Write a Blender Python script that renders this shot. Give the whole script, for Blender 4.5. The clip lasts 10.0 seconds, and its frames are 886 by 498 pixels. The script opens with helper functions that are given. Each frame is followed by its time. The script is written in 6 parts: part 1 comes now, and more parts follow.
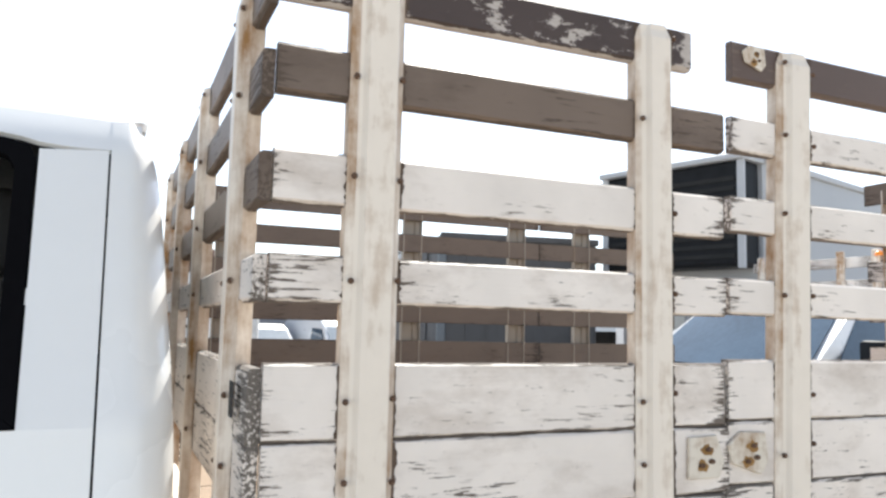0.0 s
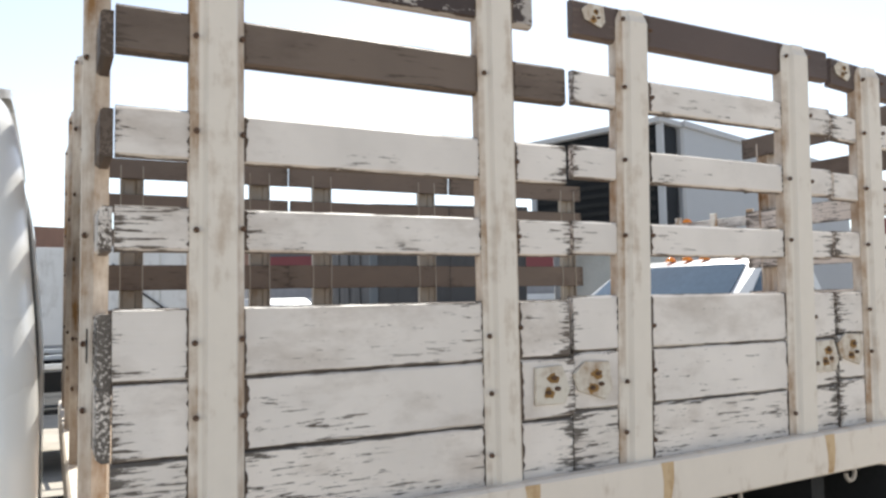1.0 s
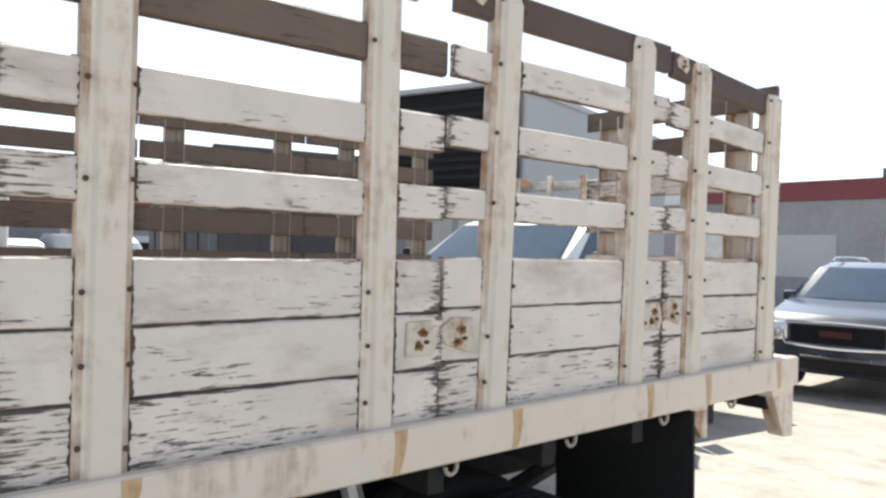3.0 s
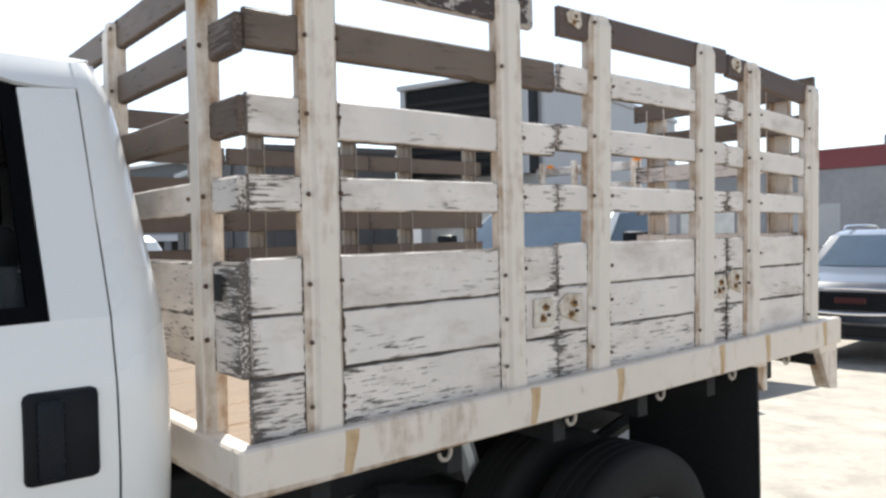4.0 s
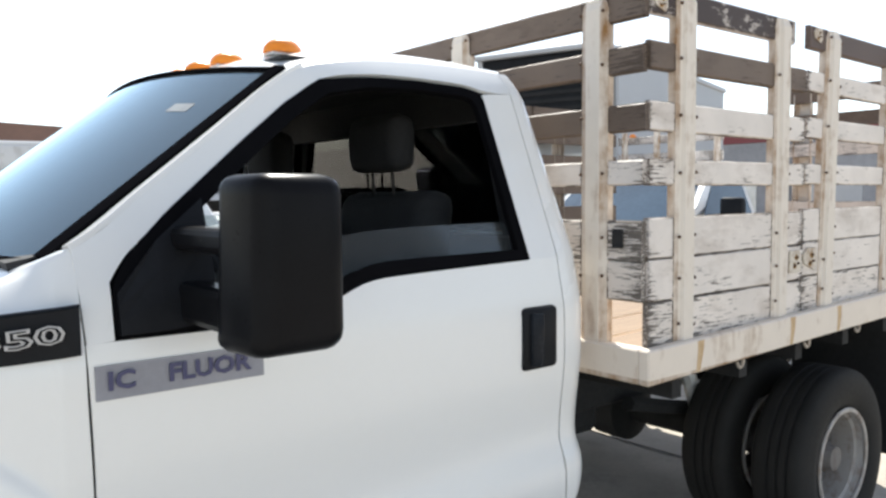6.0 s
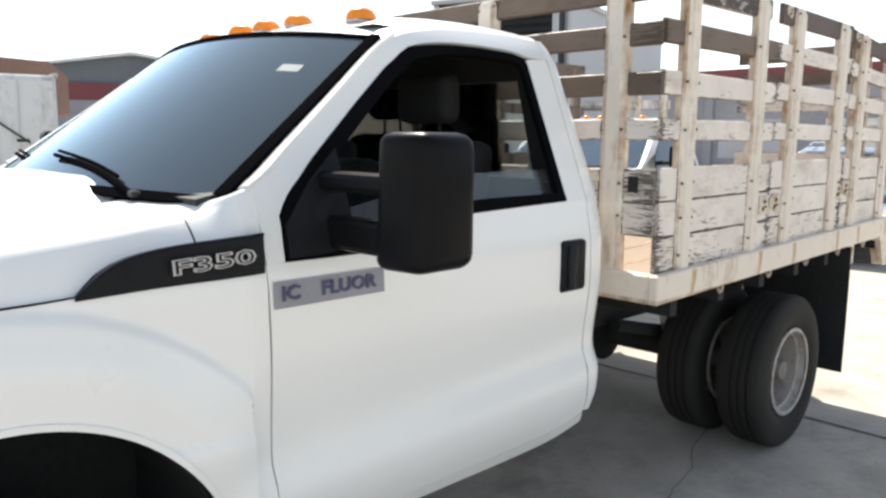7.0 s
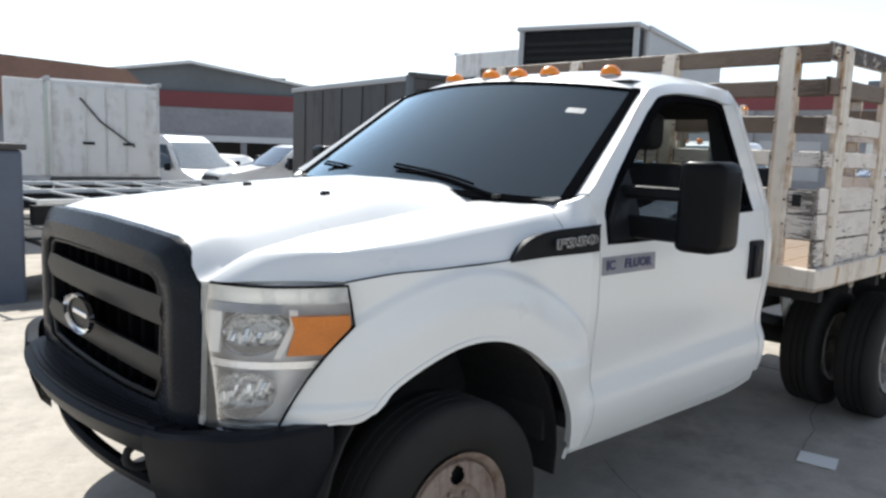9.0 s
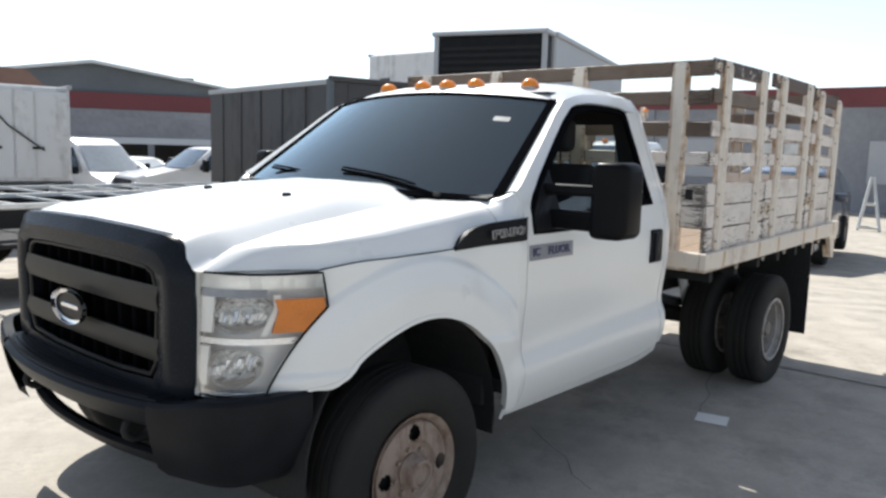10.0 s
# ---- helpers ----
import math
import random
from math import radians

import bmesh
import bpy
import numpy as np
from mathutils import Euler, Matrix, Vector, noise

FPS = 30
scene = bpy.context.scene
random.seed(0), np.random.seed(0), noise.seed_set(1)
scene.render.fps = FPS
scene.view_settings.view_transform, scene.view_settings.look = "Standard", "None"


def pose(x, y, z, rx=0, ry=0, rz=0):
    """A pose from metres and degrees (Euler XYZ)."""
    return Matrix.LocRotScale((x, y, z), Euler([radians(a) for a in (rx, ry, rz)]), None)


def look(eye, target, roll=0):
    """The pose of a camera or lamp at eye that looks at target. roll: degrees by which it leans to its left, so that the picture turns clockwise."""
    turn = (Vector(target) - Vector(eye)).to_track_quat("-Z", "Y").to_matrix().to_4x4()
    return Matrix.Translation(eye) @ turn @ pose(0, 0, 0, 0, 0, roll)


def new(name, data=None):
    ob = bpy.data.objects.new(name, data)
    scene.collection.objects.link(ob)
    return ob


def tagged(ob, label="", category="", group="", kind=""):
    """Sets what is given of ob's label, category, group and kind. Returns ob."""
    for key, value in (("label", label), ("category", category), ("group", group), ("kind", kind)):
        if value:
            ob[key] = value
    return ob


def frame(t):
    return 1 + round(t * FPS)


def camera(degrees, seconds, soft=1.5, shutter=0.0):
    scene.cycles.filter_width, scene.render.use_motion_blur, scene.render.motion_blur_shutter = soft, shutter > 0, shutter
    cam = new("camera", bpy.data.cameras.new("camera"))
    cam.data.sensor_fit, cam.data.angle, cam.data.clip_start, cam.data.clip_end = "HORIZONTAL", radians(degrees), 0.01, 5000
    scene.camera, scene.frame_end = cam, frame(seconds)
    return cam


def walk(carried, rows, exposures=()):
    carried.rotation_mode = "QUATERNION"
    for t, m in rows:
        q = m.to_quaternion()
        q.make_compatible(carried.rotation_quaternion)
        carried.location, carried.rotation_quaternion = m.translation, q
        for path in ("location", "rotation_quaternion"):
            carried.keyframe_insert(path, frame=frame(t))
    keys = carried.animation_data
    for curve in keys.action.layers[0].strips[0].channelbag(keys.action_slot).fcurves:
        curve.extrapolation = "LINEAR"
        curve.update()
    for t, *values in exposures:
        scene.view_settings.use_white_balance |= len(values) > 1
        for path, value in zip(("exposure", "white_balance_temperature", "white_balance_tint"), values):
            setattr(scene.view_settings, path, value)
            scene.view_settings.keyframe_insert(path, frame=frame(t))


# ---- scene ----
cam = camera(59.6, 10.0, soft=2.6)
PATH = [
    (0, (2.253, -2.445, 1.475), (3.033, -0.614, 1.674), 1.3),
    (0.5, (2.315, -2.541, 1.463), (3.133, -0.733, 1.717), 0.9),
    (1, (2.388, -2.613, 1.412), (3.294, -0.835, 1.547), -1.1),
    (1.5, (2.425, -2.651, 1.388), (3.409, -0.910, 1.365), -2.0),
    (2, (2.444, -2.664, 1.385), (3.545, -0.995, 1.334), -2.0),
    (2.2, (2.446, -2.669, 1.396), (3.580, -1.020, 1.356), -1.2),
    (3.3, (2.124, -2.601, 1.442), (3.442, -1.096, 1.420), 0.9),
    (3.5, (2.033, -2.575, 1.429), (3.384, -1.101, 1.382), 0.0),
    (4, (1.764, -2.718, 1.452), (3.024, -1.165, 1.414), -1.2),
    (4.5, (1.528, -2.725, 1.458), (2.764, -1.153, 1.392), -1.8),
    (5, (1.196, -2.645, 1.484), (2.551, -1.175, 1.436), -0.7),
    (5.5, (0.851, -2.647, 1.484), (2.186, -1.158, 1.440), 0.7),
    (6, (0.518, -2.619, 1.482), (1.768, -1.064, 1.346), -0.6),
    (6.2, (0.395, -2.591, 1.463), (1.703, -1.085, 1.323), -0.3),
    (7.3, (-0.288, -2.682, 1.530), (1.100, -1.277, 1.220), 1.0),
    (7.5, (-0.439, -2.635, 1.526), (0.956, -1.229, 1.251), 1.2),
    (8, (-0.814, -2.584, 1.556), (0.588, -1.181, 1.308), 2.5),
    (8.5, (-1.125, -2.674, 1.534), (0.219, -1.210, 1.314), 2.0),
    (9, (-1.426, -2.722, 1.542), (-0.081, -1.265, 1.281), 2.1),
    (9.5, (-1.649, -2.762, 1.565), (-0.133, -1.487, 1.308), 0.7),
    (10, (-1.830, -2.929, 1.563), (-0.329, -1.633, 1.307), 1.6),
]
LIGHT = [(0, 1.30, 6400, 8), (0.5, 0.90, 6400, 8), (1.0, 0.86, 6450, 8), (1.5, 1.06, 6750, 8), (2.2, 1.08, 6850, 8), (3.5, 0.82, 6280, 8), (5, 1.02, 6300, 8), (6.2, 1.12, 6500, 8), (7.5, 1.15, 6700, 8), (8, 1.14, 6600, 8), (8.5, 0.64, 6200, 8), (9, 0.64, 6250, 8), (10, 0.58, 6300, 8)]
walk(cam, [(t, look(eye, target, roll)) for t, eye, target, roll in PATH], LIGHT)

# ---- world, sun, exposure ----
SUN = Vector((0.5, 0.74, 1.0)).normalized()
world = bpy.data.worlds.new("sky_world")
scene.world = world
world.use_nodes = True
wt = world.node_tree
wt.nodes.clear()
sky = wt.nodes.new("ShaderNodeTexSky")
sky.sky_type = 'NISHITA'
sky.sun_disc = False
sky.sun_elevation = math.asin(SUN.z)
sky.sun_rotation = math.atan2(SUN.x, SUN.y)
sky.dust_density = 0.6
sky.altitude = 800
sky.air_density = 1.0
bg = wt.nodes.new("ShaderNodeBackground")
bg.inputs[1].default_value = 0.115
wo = wt.nodes.new("ShaderNodeOutputWorld")
haze = wt.nodes.new("ShaderNodeHueSaturation")
haze.inputs["Saturation"].default_value = 0.58
wt.links.new(sky.outputs[0], haze.inputs["Color"])
wt.links.new(haze.outputs[0], bg.inputs[0])
wt.links.new(bg.outputs[0], wo.inputs[0])
sun_data = bpy.data.lights.new("sun", 'SUN')
sun_data.energy = 4.5
sun_data.angle = radians(0.5)
sun_data.color = (1.0, 0.95, 0.87)
sun = new("sun", sun_data)
sun.matrix_world = look(SUN * 60, (0, 0, 0))


# ---- materials ----
class Mat:
    """A node material with a principled shader and short helpers."""

    def __init__(self, name, rough=0.6, metal=0.0, spec=0.5, coat=0.0):
        self.m = bpy.data.materials.new(name)
        self.m.use_nodes = True
        self.t = self.m.node_tree
        self.b = self.t.nodes["Principled BSDF"]
        self.out = self.t.nodes["Material Output"]
        self.put("Roughness", rough)
        self.put("Metallic", metal)
        self.put("Specular IOR Level", spec)
        self.put("Coat Weight", coat)

    def put(self, key, value):
        if hasattr(value, "links"):
            self.t.links.new(value, self.b.inputs[key])
        else:
            self.b.inputs[key].default_value = value
        return self

    def n(self, kind):
        return self.t.nodes.new(kind)

    def coords(self, scale=(1, 1, 1), kind="Object", shift=False):
        tc = self.n("ShaderNodeTexCoord")
        mp = self.n("ShaderNodeMapping")
        mp.inputs["Scale"].default_value = scale
        self.t.links.new(tc.outputs[kind], mp.inputs["Vector"])
        if shift:
            oi = self.n("ShaderNodeObjectInfo")
            mu = self.n("ShaderNodeMath")
            mu.operation = 'MULTIPLY'
            mu.inputs[1].default_value = 37.0
            self.t.links.new(oi.outputs["Random"], mu.inputs[0])
            self.t.links.new(mu.outputs[0], mp.inputs["Location"])
        return mp.outputs[0]

    def noise(self, vec, scale, detail=4.0, rough=0.55):
        nz = self.n("ShaderNodeTexNoise")
        nz.inputs["Scale"].default_value = scale
        nz.inputs["Detail"].default_value = detail
        nz.inputs["Roughness"].default_value = rough
        self.t.links.new(vec, nz.inputs["Vector"])
        return nz.outputs["Fac"]

    def ramp(self, fac, stops):
        r = self.n("ShaderNodeValToRGB")
        e = r.color_ramp.elements
        while len(e) < len(stops):
            e.new(0.5)
        for k, (p, c) in zip(e, stops):
            k.position = p
            k.color = (*c, 1) if len(c) == 3 else c
        self.t.links.new(fac, r.inputs[0])
        return r.outputs[0]

    def mix(self, fac, a, b, mode='MIX'):
        mx = self.n("ShaderNodeMix")
        mx.data_type = 'RGBA'
        mx.blend_type = mode
        for sock, v in ((mx.inputs[0], fac), (mx.inputs[6], a), (mx.inputs[7], b)):
            if hasattr(v, "links"):
                self.t.links.new(v, sock)
            elif isinstance(v, (int, float)):
                sock.default_value = v
            else:
                sock.default_value = (*v, 1)
        return mx.outputs[2]

    def math(self, op, a, b=0.0):
        mt = self.n("ShaderNodeMath")
        mt.operation = op
        for sock, v in ((mt.inputs[0], a), (mt.inputs[1], b)):
            if hasattr(v, "links"):
                self.t.links.new(v, sock)
            else:
                sock.default_value = v
        return mt.outputs[0]

    def bump(self, height, strength=0.3, dist=0.01):
        bp = self.n("ShaderNodeBump")
        bp.inputs["Strength"].default_value = strength
        bp.inputs["Distance"].default_value = dist
        self.t.links.new(height, bp.inputs["Height"])
        self.t.links.new(bp.outputs[0], self.b.inputs["Normal"])
        return self


def plain(name, color, rough=0.6, metal=0.0, vary=0.12, scale=9.0, bump=0.1, spec=0.5, coat=0.0):
    """A colour that wanders a little at two scales, with a fine relief."""
    k = Mat(name, rough, metal, spec, coat)
    v = k.coords(shift=True)
    big = k.noise(v, scale * 0.25, 3)
    small = k.noise(v, scale * 4, 5)
    lo = tuple(c * (1 - vary) for c in color)
    hi = tuple(min(1, c * (1 + vary)) for c in color)
    c1 = k.ramp(big, [(0.3, lo), (0.7, hi)])
    k.put("Base Color", k.mix(0.35, c1, k.ramp(small, [(0.3, lo), (0.7, hi)])))
    k.put("Roughness", k.ramp(small, [(0.2, (rough * 0.85,) * 3), (0.8, (min(1, rough * 1.15),) * 3)]))
    if bump:
        k.bump(small, bump, 0.004)
    return k.m


def worn_paint(name, paint, under, dark, amount, stretch=(4.0, 42, 42)):
    """Old paint on planks, flaked off in streaks along the grain."""
    k = Mat(name, 0.65)
    v = k.coords(stretch, shift=True)
    w = k.coords((1, 1, 1), shift=True)
    flakes = k.noise(v, 3.2, 10, 0.72)
    patches = k.noise(w, 3.4, 3)
    sep = k.n("ShaderNodeSeparateXYZ")
    tc = k.n("ShaderNodeTexCoord")
    k.t.links.new(tc.outputs["Generated"], sep.inputs[0])
    ends = k.math('ABSOLUTE', k.math('SUBTRACT', sep.outputs[0], 0.5))
    ends = k.math('MULTIPLY', k.math('POWER', k.math('MULTIPLY', ends, 2.0), 14.0), 0.13)
    # Long edges turn bare and dark: wear, plus the seams' shade put into colour.
    edge = k.math('ABSOLUTE', k.math('SUBTRACT', sep.outputs[2], 0.5))
    edge = k.math('MULTIPLY', k.math('POWER', k.math('MULTIPLY', edge, 2.0), 20.0), 0.30)
    low = k.math('MULTIPLY', k.math('SUBTRACT', 1.0, sep.outputs[2]), 0.035)
    s = k.math('ADD', k.math('ADD', flakes, k.math('MULTIPLY', patches, 0.35)), k.math('ADD', k.math('ADD', ends, edge), low))
    bare = k.ramp(s, [(0.815 - amount, (0, 0, 0)), (0.84 - amount, (1, 1, 1))])
    grain = k.noise(k.coords((2, 60, 60), shift=True), 4, 6)
    wood = k.mix(grain, dark, under)
    dirt = k.noise(w, 5.5, 6)
    lo = tuple(c * 0.86 for c in paint)
    coat = k.mix(k.ramp(dirt, [(0.35, (0, 0, 0)), (0.7, (1, 1, 1))]), paint, lo)
    smear = k.ramp(k.noise(k.coords((1.0, 2.2, 2.2), shift=True), 3.0, 7, 0.66), [(0.52, (0, 0, 0)), (0.72, (0.75, 0.75, 0.75))])
    coat = k.mix(smear, coat, (paint[0] * 0.52, paint[1] * 0.47, paint[2] * 0.43))
    k.put("Base Color", k.mix(bare, coat, wood))
    k.put("Roughness", k.ramp(bare, [(0, (0.55,) * 3), (1, (0.9,) * 3)]))
    k.bump(k.math('SUBTRACT', grain, k.math('MULTIPLY', bare, 1.2)), 0.35, 0.003)
    return k.m


def rusty_paint(name, paint, rust, amount, scale=5.0, rough=0.5, edge=0.0, foot=None):
    """Painted steel with rust stains that run downward."""
    k = Mat(name, rough)
    v = k.coords((3.0, 3.0, 0.55), "Object", True)
    u = k.coords((1, 1, 1), "Object", True)
    a = k.noise(v, scale, 7, 0.62)
    b = k.noise(u, scale * 4, 6, 0.6)
    s = k.math('ADD', k.math('MULTIPLY', a, 0.7), k.math('MULTIPLY', b, 0.3))
    if edge:
        sep = k.n("ShaderNodeSeparateXYZ")
        tc = k.n("ShaderNodeTexCoord")
        k.t.links.new(tc.outputs["Object"], sep.inputs[0])
        lip = k.math('GREATER_THAN', k.math('ABSOLUTE', sep.outputs[0]), edge)
        s = k.math('ADD', s, k.math('MULTIPLY', lip, 0.13))
    if foot is not None:
        sep = k.n("ShaderNodeSeparateXYZ")
        tc = k.n("ShaderNodeTexCoord")
        k.t.links.new(tc.outputs["Object"], sep.inputs[0])
        s = k.math('ADD', s, k.math('MULTIPLY', k.math('LESS_THAN', sep.outputs[2], foot), 0.14))
    f = k.ramp(s, [(0.60 - amount, (0, 0, 0)), (0.72 - amount, (0.5, 0.5, 0.5)), (0.82 - amount, (1, 1, 1))])
    pale = tuple(c * 0.88 for c in paint)
    k.put("Base Color", k.mix(f, k.mix(b, paint, pale), rust))
    k.put("Roughness", k.ramp(f, [(0, (rough,) * 3), (1, (0.9,) * 3)]))
    k.bump(b, 0.15, 0.002)
    return k.m


def glass(name, tint, gloss=0.06, clear=0.75, sheen=(1, 1, 1), haze=0.0, boost=1.0):
    """Thin tinted window glass."""
    k = Mat(name, 0.02)
    tr = k.n("ShaderNodeBsdfTransparent")
    tr.inputs[0].default_value = (*[c * clear for c in tint], 1)
    gl = k.n("ShaderNodeBsdfGlossy")
    gl.inputs["Color"].default_value = (*sheen, 1)
    gl.inputs["Roughness"].default_value = 0.02
    fr = k.n("ShaderNodeFresnel")
    fr.inputs[0].default_value = 1.5
    mx = k.n("ShaderNodeMixShader")
    k.t.links.new(k.math('ADD', k.math('MULTIPLY', fr.outputs[0], boost), gloss), mx.inputs[0])
    k.t.links.new(tr.outputs[0], mx.inputs[1])
    k.t.links.new(gl.outputs[0], mx.inputs[2])
    last = mx.outputs[0]
    if haze:
        df = k.n("ShaderNodeBsdfDiffuse")
        df.inputs[0].default_value = (0.8, 0.8, 0.78, 1)
        hz = k.n("ShaderNodeMixShader")
        hz.inputs[0].default_value = haze
        k.t.links.new(last, hz.inputs[1])
        k.t.links.new(df.outputs[0], hz.inputs[2])
        last = hz.outputs[0]
    k.t.links.new(last, k.out.inputs[0])
    return k.m


def car_paint(name, color, dust=0.1, gloss=0.6):
    k = Mat(name, 0.3, 0.0, 0.5, gloss)
    k.put("Coat Roughness", 0.12)
    u = k.coords(shift=True)
    a = k.noise(u, 1.8, 5)
    b = k.noise(u, 40, 4)
    f = k.math('MULTIPLY', k.math('ADD', a, k.math('MULTIPLY', b, 0.4)), dust)
    k.put("Base Color", k.mix(f, color, (0.42, 0.38, 0.33)))
    k.put("Roughness", k.ramp(a, [(0.3, (0.25,) * 3), (0.7, (0.42,) * 3)]))
    return k.m


def concrete(name, color, scale=1.0):
    k = Mat(name, 0.9, spec=0.25)
    u = k.coords()
    big = k.noise(u, 0.35 * scale, 5)
    mid = k.noise(u, 2.4 * scale, 7, 0.65)
    fine = k.noise(u, 45 * scale, 6, 0.7)
    a = tuple(c * 0.72 for c in color)
    b = tuple(min(1, c * 1.15) for c in color)
    c0 = k.mix(k.ramp(mid, [(0.3, (0, 0, 0)), (0.68, (1, 1, 1))]), a, b)
    c1 = k.mix(k.math('MULTIPLY', big, 0.5), c0, tuple(c * 0.8 for c in color))
    stain = k.ramp(k.noise(u, 1.1 * scale, 8, 0.7), [(0.58, (0, 0, 0)), (0.72, (1, 1, 1))])
    c2 = k.mix(k.math('MULTIPLY', stain, 0.72), c1, tuple(c * 0.36 for c in color))
    blot = k.ramp(k.noise(u, 2.3 * scale, 10, 0.75), [(0.50, (0, 0, 0)), (0.64, (1, 1, 1))])
    c2 = k.mix(k.math('MULTIPLY', blot, 0.45), c2, tuple(c * 0.45 for c in color))
    k.put("Base Color", k.mix(k.ramp(fine, [(0.35, (0, 0, 0)), (0.75, (0.35,) * 3)]), c2, tuple(c * 0.55 for c in color)))
    k.bump(k.math('ADD', fine, mid), 0.35, 0.006)
    return k.m


def faceted(name):
    """Pressed chrome with small facets that break up what it mirrors; mirrored bright and dark are also put into its
    colour.
    """
    k = Mat(name, 0.14, 0.55)
    v = k.coords((1, 1, 1.8))
    n1 = k.noise(v, 38, 2, 0.5)
    n2 = k.noise(v, 120, 2, 0.5)
    k.put("Base Color", k.ramp(n1, [(0.36, (0.20, 0.20, 0.21)), (0.47, (0.97, 0.97, 0.96))]))
    k.bump(k.math('ADD', n1, k.math('MULTIPLY', n2, 0.3)), 1.0, 0.03)
    return k.m


M_WHITE_WOOD = worn_paint("white_worn_planks", (0.77, 0.705, 0.645), (0.22, 0.18, 0.15), (0.035, 0.028, 0.024), 0.0)
M_WHITE_WOOD_OLD = worn_paint("white_flaking_planks", (0.77, 0.70, 0.635), (0.24, 0.21, 0.18), (0.04, 0.033, 0.03), 0.055)
M_DARK_WOOD = worn_paint("dark_brown_peeling_planks", (0.055, 0.035, 0.028), (0.55, 0.50, 0.46), (0.30, 0.26, 0.23), 0.03, (5, 12, 12))
M_DARK_WOOD_CLEAN = worn_paint("dark_brown_planks", (0.10, 0.066, 0.052), (0.22, 0.17, 0.14), (0.06, 0.04, 0.03), -0.02)
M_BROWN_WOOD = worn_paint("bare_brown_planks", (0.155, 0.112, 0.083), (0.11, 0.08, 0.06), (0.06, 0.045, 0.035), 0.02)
M_FLOOR_WOOD = worn_paint("bed_floor_planks", (0.52, 0.40, 0.29), (0.36, 0.27, 0.19), (0.10, 0.07, 0.05), 0.01)
M_POST = rusty_paint("white_rusty_steel", (0.75, 0.675, 0.585), (0.27, 0.14, 0.05), 0.062, edge=0.034)
# White stake steel of the far rack, its shade put into the colour.
M_POST_SHADED = rusty_paint("shaded_white_steel", (0.36, 0.31, 0.25), (0.20, 0.12, 0.06), 0.08)
M_RAIL = rusty_paint("cream_rusty_rail", (0.76, 0.672, 0.575), (0.30, 0.17, 0.075), 0.06, 4.0, foot=0.920)
M_STREAK = rusty_paint("rust_streaked_cream", (0.60, 0.43, 0.25), (0.34, 0.18, 0.065), 0.11, 9.0, 0.7)
M_LATCH = rusty_paint("white_rusty_latch", (0.66, 0.60, 0.51), (0.25, 0.125, 0.04), 0.13, 12.0, 0.6)
M_GRIME_SHADE = plain("grime_and_contact_shade", (0.085, 0.058, 0.042), 0.9, 0, 0.5, 30, 0.2)
M_RUST_SPOT = plain("brown_rust_spot", (0.27, 0.15, 0.05), 0.9, 0, 0.45, 60, 0.2)
M_BOLT = plain("rusty_bolt", (0.12, 0.07, 0.045), 0.7, 0.4, 0.3, 40)
M_HOOK = plain("dull_steel_hook", (0.42, 0.37, 0.31), 0.6, 0.3, 0.2)
M_PAINT = car_paint("white_truck_paint", (0.80, 0.80, 0.785), 0.09)
M_BLACK = plain("black_textured_plastic", (0.014, 0.0148, 0.017), 0.42, 0.0, 0.25, 30, 0.05, 0.08)
M_GRILLE = plain("charcoal_grille_plastic", (0.014, 0.0165, 0.021), 0.26, 0.0, 0.2, 30, 0.03, 0.08)
M_BAR = plain("grey_grille_bar", (0.034, 0.033, 0.031), 0.4, 0.0, 0.2, 30, 0.05, 0.12)
# Near-black that puts the shade behind the grille openings into colour.
M_RECESS_SHADE = plain("recess_shade_black", (0.003, 0.003, 0.0033), 0.9, 0, 0.2, 12, 0, 0.0)
M_GREENISH = rusty_paint("pale_green_side", (0.50, 0.57, 0.53), (0.33, 0.33, 0.30), 0.05, 2.0, 0.5)
M_DARK = plain("dark_underbody", (0.012, 0.012, 0.012), 0.85, 0.0, 0.4, 12, 0.2)
M_RUBBER = plain("tyre_rubber", (0.019, 0.018, 0.0165), 0.8, 0.0, 0.35, 14, 0.25, 0.3)
M_SEAL = plain("black_rubber_seal", (0.006, 0.006, 0.007), 0.6, 0, 0.2, 9, 0.03, 0.0)
M_INTERIOR = plain("dark_cab_trim", (0.020, 0.020, 0.021), 0.8, 0, 0.3, 12)
M_SEAT = plain("grey_seat_cloth", (0.017, 0.017, 0.018), 0.9, 0, 0.3, 30, 0.3)
M_WHEEL = rusty_paint("beige_rusty_wheel", (0.30, 0.232, 0.188), (0.13, 0.068, 0.04), 0.14, 7.0, 0.6)
# Rusty grey wheel steel with the deep dish's shade put into its colour.
M_WHEEL_SHADED = rusty_paint("shaded_grey_wheel_disc", (0.17, 0.155, 0.145), (0.11, 0.065, 0.04), 0.09, 7.0, 0.6)
M_WHEEL_GREY = rusty_paint("grey_steel_wheel", (0.37, 0.345, 0.32), (0.17, 0.11, 0.07), 0.10, 9.0, 0.38)
M_CHROME = plain("chrome", (0.78, 0.78, 0.80), 0.12, 1.0, 0.06, 20, 0)
M_FACET = faceted("headlight_facets")
M_REFLECTOR = plain("headlight_reflector", (0.80, 0.80, 0.82), 0.12, 1.0, 0.08, 60, 0.4)
M_LAMP_SHELL = plain("headlight_shell", (0.86, 0.86, 0.87), 0.25, 0.25, 0.12, 40, 0.4)
M_LAMP_WHITE = plain("pale_lamp_trim_and_glint", (0.93, 0.905, 0.865), 0.35, 0.0, 0.08, 40, 0.1)
